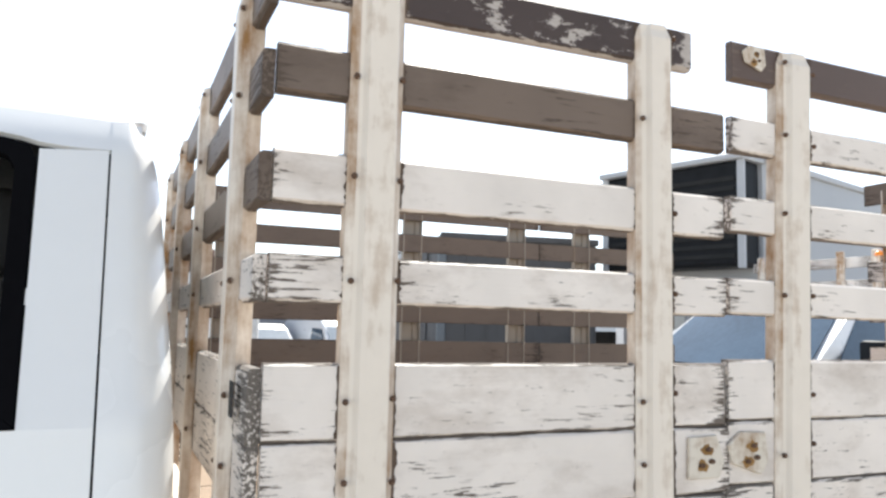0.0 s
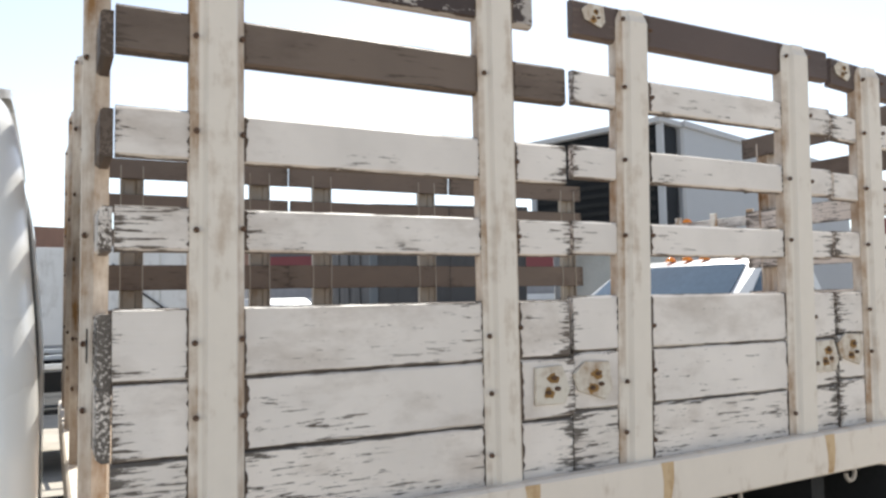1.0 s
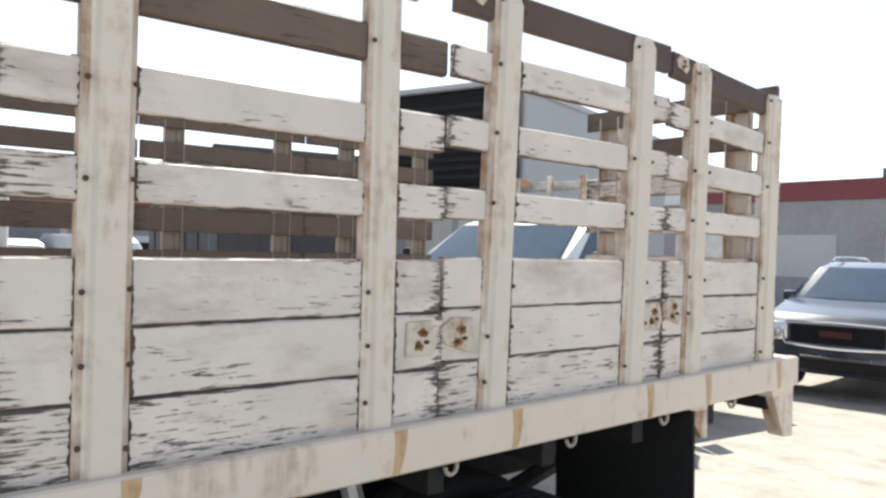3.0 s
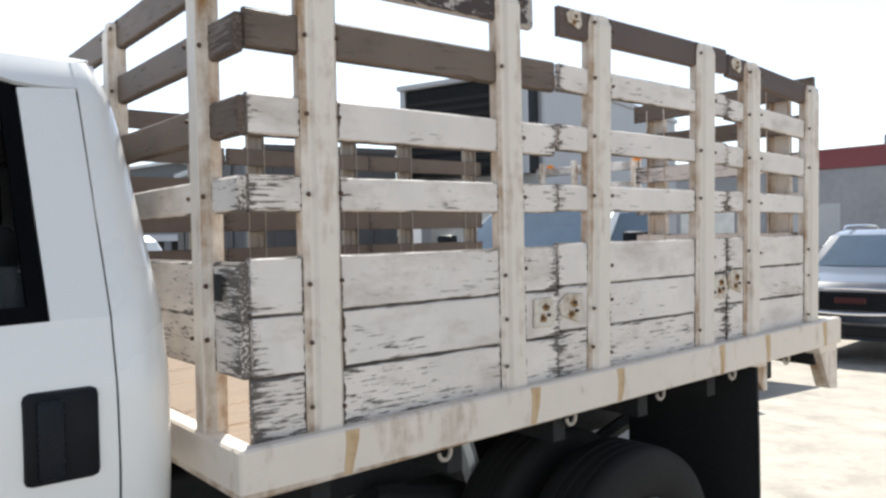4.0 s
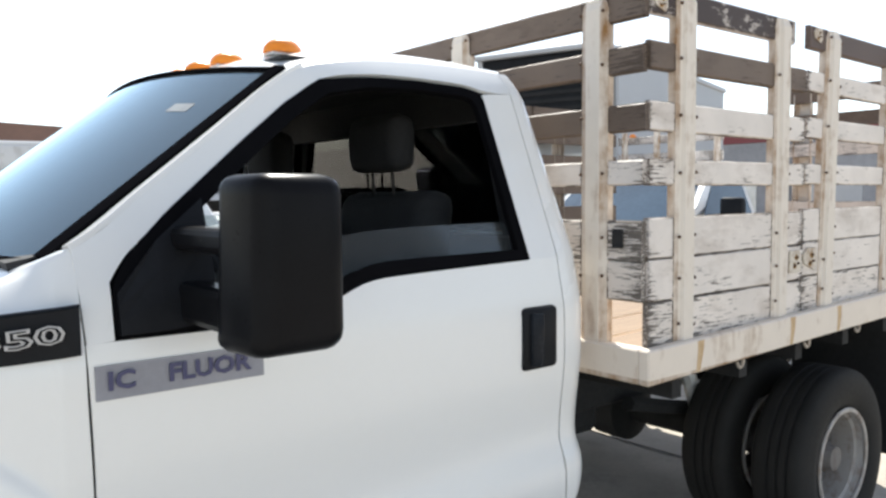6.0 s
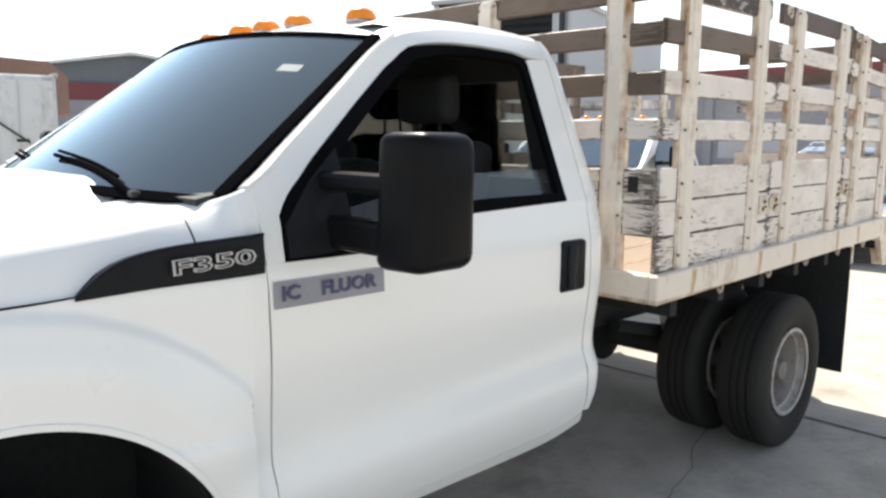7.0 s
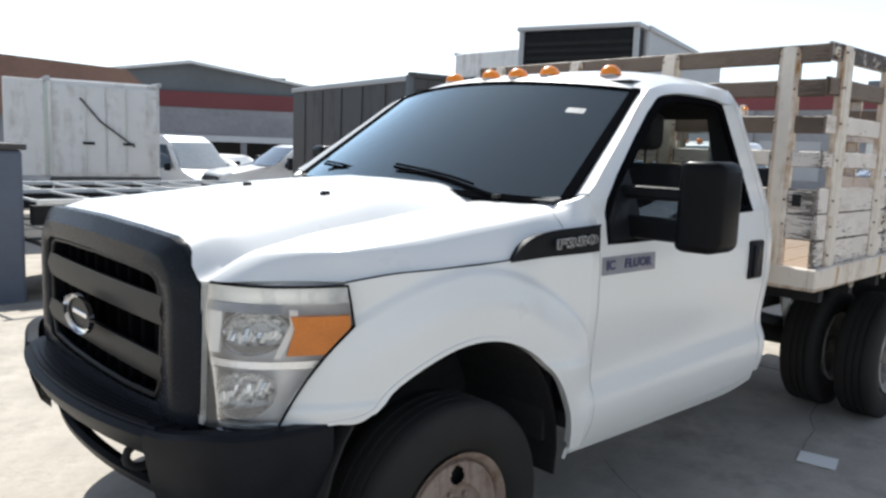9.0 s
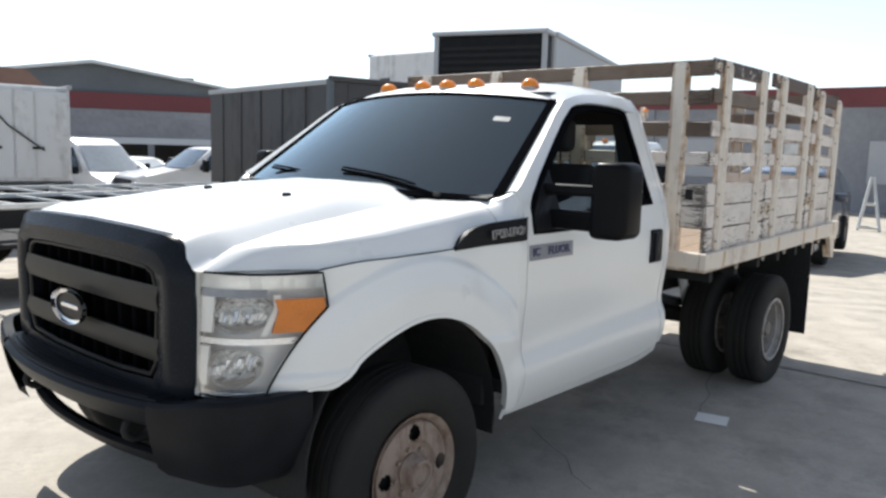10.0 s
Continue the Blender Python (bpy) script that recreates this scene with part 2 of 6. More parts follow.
# Lamp band and top carry their bluish, streaked reflections in the colour.
M_LAMP_BAND = plain("mirrored_sky_lamp_band", (0.17, 0.21, 0.28), 0.25, 0.5, 0.4, 12, 0.3)
M_LAMP_TOP = rusty_paint("mirror_streaked_lamp_silver", (0.70, 0.71, 0.69), (0.28, 0.29, 0.31), 0.10, 6.0, 0.3)
M_LAMP_SHADE = plain("shaded_lamp_chrome", (0.13, 0.125, 0.125), 0.3, 0.4, 0.4, 60, 0.3)
M_MIRROR = plain("black_mirror_shell", (0.008, 0.008, 0.009), 0.3, 0, 0.2, 30, 0.04, 0.06)
M_AMBER = plain("amber_lens", (0.62, 0.19, 0.025), 0.35, 0, 0.2, 30, 0.2)
M_AMBER_DEEP = plain("orange_lamp_lens", (0.95, 0.27, 0.02), 0.3, 0, 0.15, 60, 0.3)
M_GLASS = glass("clear_window_glass", (0.93, 0.97, 0.96), 0.0, 0.9)
M_SIDE_GLASS = glass("dusty_side_glass", (0.90, 0.94, 0.94), 0.0, 0.85, (1, 1, 1), 0.025, 0.15)
M_LENS = glass("headlight_lens", (1, 1, 1), 0.0, 0.99, (1, 1, 1), 0.015)
M_WINDSCREEN = glass("tinted_windscreen", (0.50, 0.74, 0.84), 0.0, 0.45, (0.74, 0.92, 1.0), 0.025, 1.5)
M_DARKGLASS = plain("dark_vehicle_glass", (0.060, 0.092, 0.130), 0.06, 0, 0.25, 5, 0, spec=0.6)
M_PALE_STICKER = plain("pale_grey_sticker", (0.24, 0.26, 0.27), 0.6, 0, 0.3, 60)
M_STICKER = plain("grey_tape_strip", (0.27, 0.27, 0.30), 0.6, 0, 0.15, 20)
M_INK = plain("blue_ink", (0.06, 0.06, 0.13), 0.6, 0, 0.1)
M_SILVER = plain("dull_silver_lettering", (0.42, 0.42, 0.43), 0.4, 0.5, 0.2)
M_CONCRETE = concrete("yard_concrete", (0.51, 0.462, 0.395))
M_JOINT = plain("dark_slab_joint", (0.05, 0.047, 0.043), 0.95, 0, 0.4, 8, 0.3)
M_PAPER = plain("white_paper", (0.94, 0.91, 0.86), 0.8, 0, 0.06)
M_GREY_BOX = rusty_paint("dull_grey_sheet", (0.072, 0.070, 0.072), (0.05, 0.046, 0.045), 0.10, 1.1, 0.6)
# Van glass painted pale for the sky glare on it.
M_GLARE_GLASS = plain("glare_pale_vehicle_glass", (0.42, 0.45, 0.47), 0.12, 0, 0.2, 2, 0)
M_TRAILER = plain("white_trailer_paint", (0.75, 0.75, 0.73), 0.5, 0, 0.15, 6, 0.05)
M_WHITE_BOX = rusty_paint("dirty_white_box", (0.74, 0.74, 0.74), (0.34, 0.315, 0.29), 0.085, 1.1, 0.5)
M_REEFER = plain("pale_grey_box", (0.42, 0.43, 0.45), 0.5, 0, 0.08, 1.5, 0.05)
M_WALL = plain("grey_plaster_wall", (0.27, 0.275, 0.295), 0.85, 0, 0.28, 1.1, 0.1)
M_DULL_RED = plain("dark_red_badge", (0.06, 0.010, 0.011), 0.4, 0, 0.1, 20, 0)
M_RED = plain("dull_red_band", (0.17, 0.045, 0.05), 0.7, 0, 0.2, 1.2, 0.1)
M_SHEET = plain("grey_roof_sheet", (0.13, 0.145, 0.16), 0.6, 0.2, 0.2, 0.8, 0.1)
M_PALE_ROOF = plain("pale_roof_sheet", (0.62, 0.64, 0.66), 0.6, 0, 0.1, 0.8, 0.1)
M_BROWN_ROOF = plain("brown_rusty_roof", (0.22, 0.13, 0.10), 0.8, 0, 0.25, 1.5, 0.1)
M_GALV = plain("galvanised_steel", (0.62, 0.62, 0.60), 0.45, 0.5, 0.15, 10, 0.1)
M_SUV = car_paint("dark_blue_grey_paint", (0.026, 0.036, 0.058), 0.015, 1.0)
M_VAN = car_paint("white_van_paint", (0.78, 0.79, 0.80), 0.08)
M_BLUEGREY = plain("blue_grey_panel", (0.10, 0.12, 0.16), 0.6, 0, 0.2, 3, 0.1)


# ---- mesh helpers ----
def mesh_of(name, bm, mat, smooth=False):
    bmesh.ops.recalc_face_normals(bm, faces=bm.faces[:])
    me = bpy.data.meshes.new(name)
    bm.to_mesh(me)
    bm.free()
    for m in (mat if isinstance(mat, (list, tuple)) else [mat]):
        me.materials.append(m)
    if smooth:
        me.polygons.foreach_set("use_smooth", [True] * len(me.polygons))
        me.set_sharp_from_angle(angle=radians(38))
    return me


def part(name, bm, mat, parent, label="", m=None, smooth=False):
    """One mesh object under a thing or a part."""
    me = bm if isinstance(bm, bpy.types.Mesh) else mesh_of(name, bm, mat, smooth)
    ob = new(name, me)
    ob.parent = parent
    if m is not None:
        ob.matrix_basis = m
    if label:
        tagged(ob, label)
    return ob


def thing(name, label, category, m=None, group="", kind=""):
    ob = new(name)
    ob.empty_display_size = 0.2
    if m is not None:
        ob.matrix_basis = m
    return tagged(ob, label, category, group, kind)


def add_box(bm, lo, hi, bevel=0.0, m=None, seg=1):
    t = bmesh.new()
    bmesh.ops.create_cube(t, size=1)
    for v in t.verts:
        v.co = Vector([(lo[i] + hi[i]) / 2 + v.co[i] * (hi[i] - lo[i]) for i in range(3)])
    if bevel:
        bmesh.ops.bevel(t, geom=t.edges[:], offset=bevel, segments=seg, affect='EDGES', profile=0.5)
    return add_bm(bm, t, m)


def add_bm(bm, t, m=None):
    vs = [bm.verts.new(m @ v.co if m is not None else v.co) for v in t.verts]
    t.verts.index_update()
    for f in t.faces:
        bm.faces.new([vs[v.index] for v in f.verts])
    t.free()
    return bm


def box(lo, hi, bevel=0.0, seg=1):
    return add_box(bmesh.new(), lo, hi, bevel, None, seg)


def add_prism(bm, pts, axis, a, b, bevel=0.0, seg=2):
    """A polygon, given in the two other axes, drawn out along one axis from a to b."""
    t = bmesh.new()

    def at(p, h):
        return {"x": (h, p[0], p[1]), "y": (p[0], h, p[1]), "z": (p[0], p[1], h)}[axis]

    va = [t.verts.new(at(p, a)) for p in pts]
    vb = [t.verts.new(at(p, b)) for p in pts]
    n = len(pts)
    t.faces.new(va)
    t.faces.new(vb[::-1])
    for i in range(n):
        t.faces.new((va[i], va[(i + 1) % n], vb[(i + 1) % n], vb[i]))
    if bevel:
        bmesh.ops.bevel(t, geom=t.edges[:], offset=bevel, segments=seg, affect='EDGES', profile=0.5, clamp_overlap=True)
    return add_bm(bm, t)


def prism(pts, axis, a, b, bevel=0.0, seg=2):
    return add_prism(bmesh.new(), pts, axis, a, b, bevel, seg)


def add_lathe(bm, prof, seg=40, m=None, closed=False):
    """Rings of (radius, along) about the y axis."""
    t = bmesh.new()
    rings = []
    for r, h in prof:
        rings.append([t.verts.new((r * math.cos(2 * math.pi * i / seg), h, r * math.sin(2 * math.pi * i / seg))) for i in range(seg)])
    pairs = list(zip(rings, rings[1:])) + ([(rings[-1], rings[0])] if closed else [])
    for a, b in pairs:
        for i in range(seg):
            t.faces.new((a[i], a[(i + 1) % seg], b[(i + 1) % seg], b[i]))
    return add_bm(bm, t, m)


def lathe(prof, seg=40, m=None, closed=False):
    return add_lathe(bmesh.new(), prof, seg, m, closed)


def add_tube(bm, pts, r, seg=8, cap=True):
    pts = [Vector(p) for p in pts]
    rings = []
    for i, p in enumerate(pts):
        d = (pts[min(i + 1, len(pts) - 1)] - pts[max(i - 1, 0)]).normalized()
        a = d.orthogonal().normalized() if i == 0 else (rings_a - d * rings_a.dot(d)).normalized()
        rings_a = a
        b = d.cross(a)
        rings.append([bm.verts.new(p + r * (a * math.cos(2 * math.pi * k / seg) + b * math.sin(2 * math.pi * k / seg))) for k in range(seg)])
    for a, b in zip(rings, rings[1:]):
        for k in range(seg):
            bm.faces.new((a[k], a[(k + 1) % seg], b[(k + 1) % seg], b[k]))
    if cap:
        bm.faces.new(rings[0][::-1])
        bm.faces.new(rings[-1])
    return bm


def tube(pts, r, seg=8):
    return add_tube(bmesh.new(), pts, r, seg)


def curve_pts(pts, n):
    """n points along a smooth line through pts."""
    P = [Vector(p) for p in pts]
    fine = []
    for i in range(len(P) - 1):
        p0, p1, p2, p3 = P[max(i - 1, 0)], P[i], P[i + 1], P[min(i + 2, len(P) - 1)]
        for k in range(16):
            t = k / 16
            fine.append(0.5 * (2 * p1 + (p2 - p0) * t + (2 * p0 - 5 * p1 + 4 * p2 - p3) * t * t + (3 * p1 - p0 - 3 * p2 + p3) * t ** 3))
    fine.append(P[-1])
    acc = [0.0]
    for a, b in zip(fine, fine[1:]):
        acc.append(acc[-1] + (b - a).length)
    out, j = [], 0
    for i in range(n):
        s = acc[-1] * i / (n - 1)
        while j < len(acc) - 2 and acc[j + 1] < s:
            j += 1
        f = (s - acc[j]) / max(1e-9, acc[j + 1] - acc[j])
        out.append(fine[j].lerp(fine[j + 1], min(1, max(0, f))))
    return out


def line_pts(pts, n):
    """n points along a broken line, with its corners kept sharp where they fall."""
    P = [Vector(p) for p in pts]
    acc = [0.0]
    for a, b in zip(P, P[1:]):
        acc.append(acc[-1] + (b - a).length)
    out, j = [], 0
    for i in range(n):
        s = acc[-1] * i / (n - 1)
        while j < len(acc) - 2 and acc[j + 1] < s:
            j += 1
        out.append(P[j].lerp(P[j + 1], (s - acc[j]) / max(1e-9, acc[j + 1] - acc[j])))
    return out


def sheet(rows, thick=0.0, flip=False):
    """A grid of points as a surface; with a thickness, a closed shell set back along its normals."""
    bm = bmesh.new()
    R, C = len(rows), len(rows[0])
    top = [[bm.verts.new(p) for p in r] for r in rows]
    for i in range(R - 1):
        for j in range(C - 1):
            q = (top[i][j], top[i][j + 1], top[i + 1][j + 1], top[i + 1][j])
            bm.faces.new(q if not flip else q[::-1])
    if thick:
        bm.normal_update()
        low = [[bm.verts.new(v.co - v.normal * thick) for v in r] for r in top]
        for i in range(R - 1):
            for j in range(C - 1):
                q = (low[i][j], low[i + 1][j], low[i + 1][j + 1], low[i][j + 1])
                bm.faces.new(q if not flip else q[::-1])
        rim = [(i, 0) for i in range(R)] + [(R - 1, j) for j in range(1, C)] + [(i, C - 1) for i in range(R - 2, -1, -1)] + [(0, j) for j in range(C - 2, 0, -1)]
        for (a, b), (c, d) in zip(rim, rim[1:] + rim[:1]):
            bm.faces.new((top[a][b], top[c][d], low[c][d], low[a][b]))
    return bm


def between(bottom, top, nv, shape):
    """Rows of points from one (x, z) line up to another, set on the surface y = shape(x, z)."""
    rows = []
    for k in range(nv + 1):
        v = k / nv
        row = []
        for b, t in zip(bottom, top):
            p = b.lerp(t, v)
            row.append((p[0], shape(p[0], p[1]), p[1]))
        rows.append(row)
    return rows


def mirrored(rows, side):
    return [[(x, y * side, z) for x, y, z in r] for r in rows]


def smooth01(a, b, v):
    t = min(1, max(0, (v - a) / (b - a)))
    return t * t * (3 - 2 * t)


def lettering(name, words, size, mat, parent, m, depth=0.002, bold=0.0):
    cu = bpy.data.curves.new(name, 'FONT')
    cu.body, cu.size, cu.extrude = words, size, depth
    cu.offset = bold
    cu.align_x, cu.align_y = 'CENTER', 'CENTER'
    cu.resolution_u = 2
    tmp = bpy.data.objects.new(name, cu)
    me = bpy.data.meshes.new_from_object(tmp)
    bpy.data.objects.remove(tmp)
    me.materials.clear()
    me.materials.append(mat)
    ob = new(name, me)
    ob.parent = parent
    ob.matrix_basis = m
    return ob


LOW = -0.045                  # the yard under the truck


def ground_z(x, y):
    d = max(0.0, math.hypot(x - 1.5, y + 1.0) - 5.5)
    return LOW - 0.505 * (1 - math.exp(-d / 6.0))


# ---- ground ----
def build_ground():
    bm = bmesh.new()
    axis = [-900, -300, -120, -60, -35, -20, -12, -8, -5.5, -4, -3, -2, -1, 0, 1, 2, 3, 4, 5, 6, 7, 8, 10, 12, 14, 17, 20, 24, 28, 33, 40, 55, 80, 130, 300, 900]
    rows = [[(x, y, ground_z(x, y)) for x in axis] for y in axis]
    return tagged(new("ground", mesh_of("ground", sheet(rows), M_CONCRETE, True)), "stained grey concrete yard floor", "ground", kind="structure")


ground = build_ground()


def slab_joint(a, b, w):
    d = (Vector(b) - Vector(a))
    n = max(2, int(d.length / 0.35))
    side = Vector((-d.y, d.x)).normalized() * w / 2
    rows = [[], []]
    rnd = random.Random(int(a[0] * 100 + b[1] * 10))
    for i in range(n + 1):
        p = Vector(a) + d * i / n
        j = rnd.uniform(-0.012, 0.012)
        for r, s in zip(rows, (-1, 1)):
            q = p + side * s * rnd.uniform(0.6, 1.3)
            r.append((q.x + j, q.y + j, ground_z(q.x, q.y) + 0.006))
    part("slab_joint", sheet(rows), M_JOINT, ground)


slab_joint((4.33, -5.4), (4.33, 3.1), 0.02)
for crack in ([(1.84, -0.48), (1.66, -0.74), (1.60, -0.87), (1.42, -1.02), (1.34, -1.17)], [(3.81, -0.78), (3.45, -0.87), (3.22, -1.0), (2.93, -1.05), (2.75, -1.13)]):
    for a, b in zip(crack, crack[1:]):
        slab_joint(a, b, 0.0035)


# ---- the stake truck ----
truck = thing("stake_truck", "white single-cab flatbed stake truck with black grille, parked in a yard", "truck")
SX, SZ = 2.43, 1.012          # front end and top of the bed rail
FRONT_AXLE, REAR_AXLE, TYRE = 0.235, 3.84, LOW + 0.392


def body_y(x, z):
    """Half width of the cab and fenders at a place along and up."""
    y = 1.052
    k = smooth01(0.72, 0.95, x)
    if z < 0.80:
        y -= (1 - k) * (0.075 * ((0.80 - z) / 0.4) ** 1.25 - 0.012 * smooth01(0.815, 0.775, z))
    fold = 0.70 + 0.05 * (x - 0.92) / 1.34
    y -= k * 0.026 * (smooth01(1.02, fold, z) - 1.15 * smooth01(fold, fold - 0.10, z))
    if z < 0.58:
        y -= k * 0.06 * ((0.58 - z) / 0.17) ** 1.6
    if z > 1.12:
        y -= 0.028 * smooth01(1.12, 1.32, z)
    if z > 1.30:
        y -= (z - 1.30) * 0.385
    if z > 1.78:
        y -= 1.9 * (z - 1.78) ** 1.7
    if x < 0.85 and z < 1.5:
        y -= 0.045 * smooth01(0.9, 0.6, x)
        y -= 0.20 * max(0.0, (0.15 - x) / 0.55) ** 1.7
        r = math.hypot(x - 0.285, z - 0.42)
        y += 0.011 * smooth01(0.750, 0.722, r) + 0.029 * smooth01(0.76, 0.60, r)
    return y


def both_sides(name, bottom, top, nv, mat, parent, label="", thick=0.012, out=0.0, n=30, smooth=True, curve=True, bend=None):
    f = curve_pts if curve else line_pts
    rows = between([Vector((p[0], p[1])) for p in f([(a, b, 0) for a, b in bottom], n)], [Vector((p[0], p[1])) for p in f([(a, b, 0) for a, b in top], n)], nv, lambda x, z: body_y(x, z) + out)
    if bend:
        rows = [[(x + bend(j / (len(r) - 1), i / nv), body_y(x + bend(j / (len(r) - 1), i / nv), z) + out, z) for j, (x, y, z) in enumerate(r)] for i, r in enumerate(rows)]
    obs = []
    for s in (-1, 1):
        obs.append(part(name, sheet(mirrored(rows, s), thick, flip=(s > 0)), mat, parent, label, smooth=smooth))
    return obs


def lamp_edge(v):
    """How far the rear edge of a headlamp stands behind the straight line from its lower to its upper corner."""
    return 0.078 * (v / 0.71) ** 2.4 if v < 0.71 else 0.078 * (1 - v) / 0.29


# front fender: wheel opening below, bonnet line above
arch = [(0.285 + 0.525 * math.cos(radians(a)), 0.415 + 0.525 * math.sin(radians(a))) for a in (141, 125, 110, 95, 80, 65, 50, 35, 20, 7)]
both_sides("fender", [(-0.345, 0.735), (-0.235, 0.748)] + arch + [(0.80, 0.445)],
           [(-0.16, 1.145), (0.0, 1.166), (0.2, 1.170), (0.42, 1.173), (0.6, 1.19), (0.75, 1.222), (0.86, 1.25), (0.897, 1.26), (0.90, 1.1), (0.904, 0.95), (0.909, 0.8), (0.915, 0.6), (0.918, 0.445)],
           54, M_PAINT, truck, n=96, bend=lambda u, v: (lamp_edge(v) + 0.008) * (1 - u) ** 7)
both_sides("fender_lip", [(-0.215, 0.742)] + [(0.285 + 0.517 * math.cos(radians(a)), 0.415 + 0.517 * math.sin(radians(a))) for a in (138, 125, 110, 95, 80, 65, 50, 35, 20, 5)],
           [(-0.222, 0.752)] + [(0.285 + 0.532 * math.cos(radians(a)), 0.415 + 0.532 * math.sin(radians(a))) for a in (138, 125, 110, 95, 80, 65, 50, 35, 20, 5)], 1, M_PAINT, truck, thick=0.04, out=0.004, n=40)

for s in (-1, 1):
    top = curve_pts([(-0.15, 1.149, 0), (0.0, 1.169, 0), (0.2, 1.173, 0), (0.42, 1.176, 0), (0.52, 1.182, 0)], 30)
    part("bonnet_gap", tube([(p.x, s * (body_y(p.x, p.y) + 0.0015), p.y) for p in top], 0.0024, 5), M_SEAL, truck, "thin dark gap along the bonnet")

# doors, from the sill line down
sill = [(0.955, 1.204), (1.15, 1.203), (1.32, 1.206), (1.42, 1.22), (1.47, 1.24), (1.52, 1.26), (1.58, 1.276), (1.70, 1.283), (2.124, 1.2945)]
doors = both_sides("door", [(0.923, 0.448), (1.3, 0.446), (1.8, 0.449), (2.1, 0.459), (2.245, 0.495)],
                   [(0.903, 1.203)] + sill + [(2.238, 1.2945)], 16, M_PAINT, truck, "white steel cab door", n=40)
both_sides("rocker_panel", [(0.80, 0.405), (1.5, 0.40), (2.05, 0.405), (2.26, 0.45)], [(0.80, 0.448), (1.5, 0.444), (2.05, 0.448), (2.25, 0.49)], 2, M_PAINT, truck)
def corner_rows():
    """Rounded rear corner of the cab, from the door gap round to the back window."""
    rows = []
    for k in range(49):
        z = 0.50 + 1.372 * k / 48
        x0 = 2.252 - 0.016 * (z - 0.50) / 1.30
        y0 = body_y(x0, z) + (0.002 if z > 1.785 else 0.0)
        f = max(0.0, (z - 1.64) / 0.235)
        rear = 2.374 - 0.042 * smooth01(1.15, 1.85, z) - 0.055 * (1 - math.sqrt(max(0.0, 1 - f * f))) - 0.06 * max(0.0, (0.62 - z) / 0.12) ** 1.5
        row = [(x0, y0, z), (x0 + 0.015, y0, z)]
        for i in range(11):
            a = math.pi / 2 * i / 10
            row.append((x0 + 0.03 + (rear - x0 - 0.03) * math.sin(a), y0 - 0.085 * (1 - math.cos(a)), z))
        row += [(rear, y0 - 0.14, z), (rear - 0.004, min(y0 - 0.15, 0.66), z)]
        rows.append(row)
    return rows


for s in (-1, 1):
    part("cab_corner", sheet(mirrored(corner_rows(), s), 0.01, flip=(s > 0)), M_PAINT, truck, smooth=True)
# door frame round the window: lock pillar, roof edge, screen pillar
both_sides("window_frame", [(2.124, 1.2945), (2.238, 1.2945)], [(2.112, 1.79), (2.232, 1.80)], 10, M_PAINT, doors[0], n=6)
both_sides("window_frame", [(0.905, 1.203), (0.957, 1.205)], [(0.895, 1.385), (0.957, 1.318)], 4, M_PAINT, truck, n=4)
roof_low = [(0.957, 1.318), (1.0, 1.374), (1.10, 1.455), (1.30, 1.612), (1.43, 1.714), (1.55, 1.790), (1.70, 1.818), (1.86, 1.824), (2.05, 1.818), (2.105, 1.806), (2.18, 1.80), (2.24, 1.802)]
roof_high = [(0.895, 1.385), (0.955, 1.42), (1.03, 1.478), (1.15, 1.566), (1.28, 1.663), (1.40, 1.755), (1.51, 1.820), (1.70, 1.860), (1.86, 1.873), (2.0, 1.878), (2.10, 1.877), (2.245, 1.872)]
both_sides("roof_side", roof_low, roof_high, 4, M_PAINT, truck, n=46)
# black seal and window glass
win = [(0.962, 1.212), (0.960, 1.312), (1.0, 1.372), (1.09, 1.455), (1.29, 1.614), (1.43, 1.720), (1.545, 1.790), (1.70, 1.808), (1.86, 1.814), (2.045, 1.808), (2.098, 1.795), (2.108, 1.77), (2.121, 1.30)]
inner = [(1.0, 1.25), (1.0, 1.295), (1.035, 1.347), (1.115, 1.418), (1.31, 1.574), (1.45, 1.683), (1.56, 1.752), (1.70, 1.781), (1.86, 1.787), (2.035, 1.78), (2.068, 1.768), (2.076, 1.745), (2.086, 1.325)]
both_sides("window_seal", inner, win, 2, M_SEAL, truck, "black rubber window seal", out=0.003, n=70, curve=False, thick=0.02)
sill_in = [(x, z + 0.006) for x, z in [(0.962, 1.204)] + sill[1:-1] + [(2.121, 1.2915)]]
both_sides("window_seal", sill_in, [(1.0, 1.246)] + [(x, z + 0.040) for x, z in sill[1:-1]] + [(2.086, 1.326)], 2, M_SEAL, truck, "black rubber window seal", out=0.003, thick=0.02)
both_sides("window_glass", [(1.02, 1.22), (1.33, 1.225), (1.6, 1.285), (2.09, 1.31)], [(1.02, 1.29), (1.33, 1.345), (1.6, 1.395), (2.09, 1.405)], 2, M_SIDE_GLASS, truck, "half lowered side window glass", out=-0.03, thick=0.004, n=12)

# back wall of the cab with its window opening
def rear_wall():
    bm = bmesh.new()
    for pts in ([(-0.93, 0.55), (0.93, 0.55), (0.90, 1.36), (-0.90, 1.36)],
                [(-0.84, 1.74), (0.84, 1.74), (0.76, 1.87), (-0.76, 1.87)],
                [(-0.90, 1.36), (-0.80, 1.36), (-0.72, 1.74), (-0.84, 1.74)],
                [(0.90, 1.36), (0.84, 1.74), (0.72, 1.74), (0.80, 1.36)]):
        add_prism(bm, pts, "x", 2.29, 2.32)
    for v in bm.verts:
        v.co.x -= 0.06 * max(0, v.co.z - 1.36)
    return bm


part("cab_back", rear_wall(), M_PAINT, truck)
trim = rear_wall()
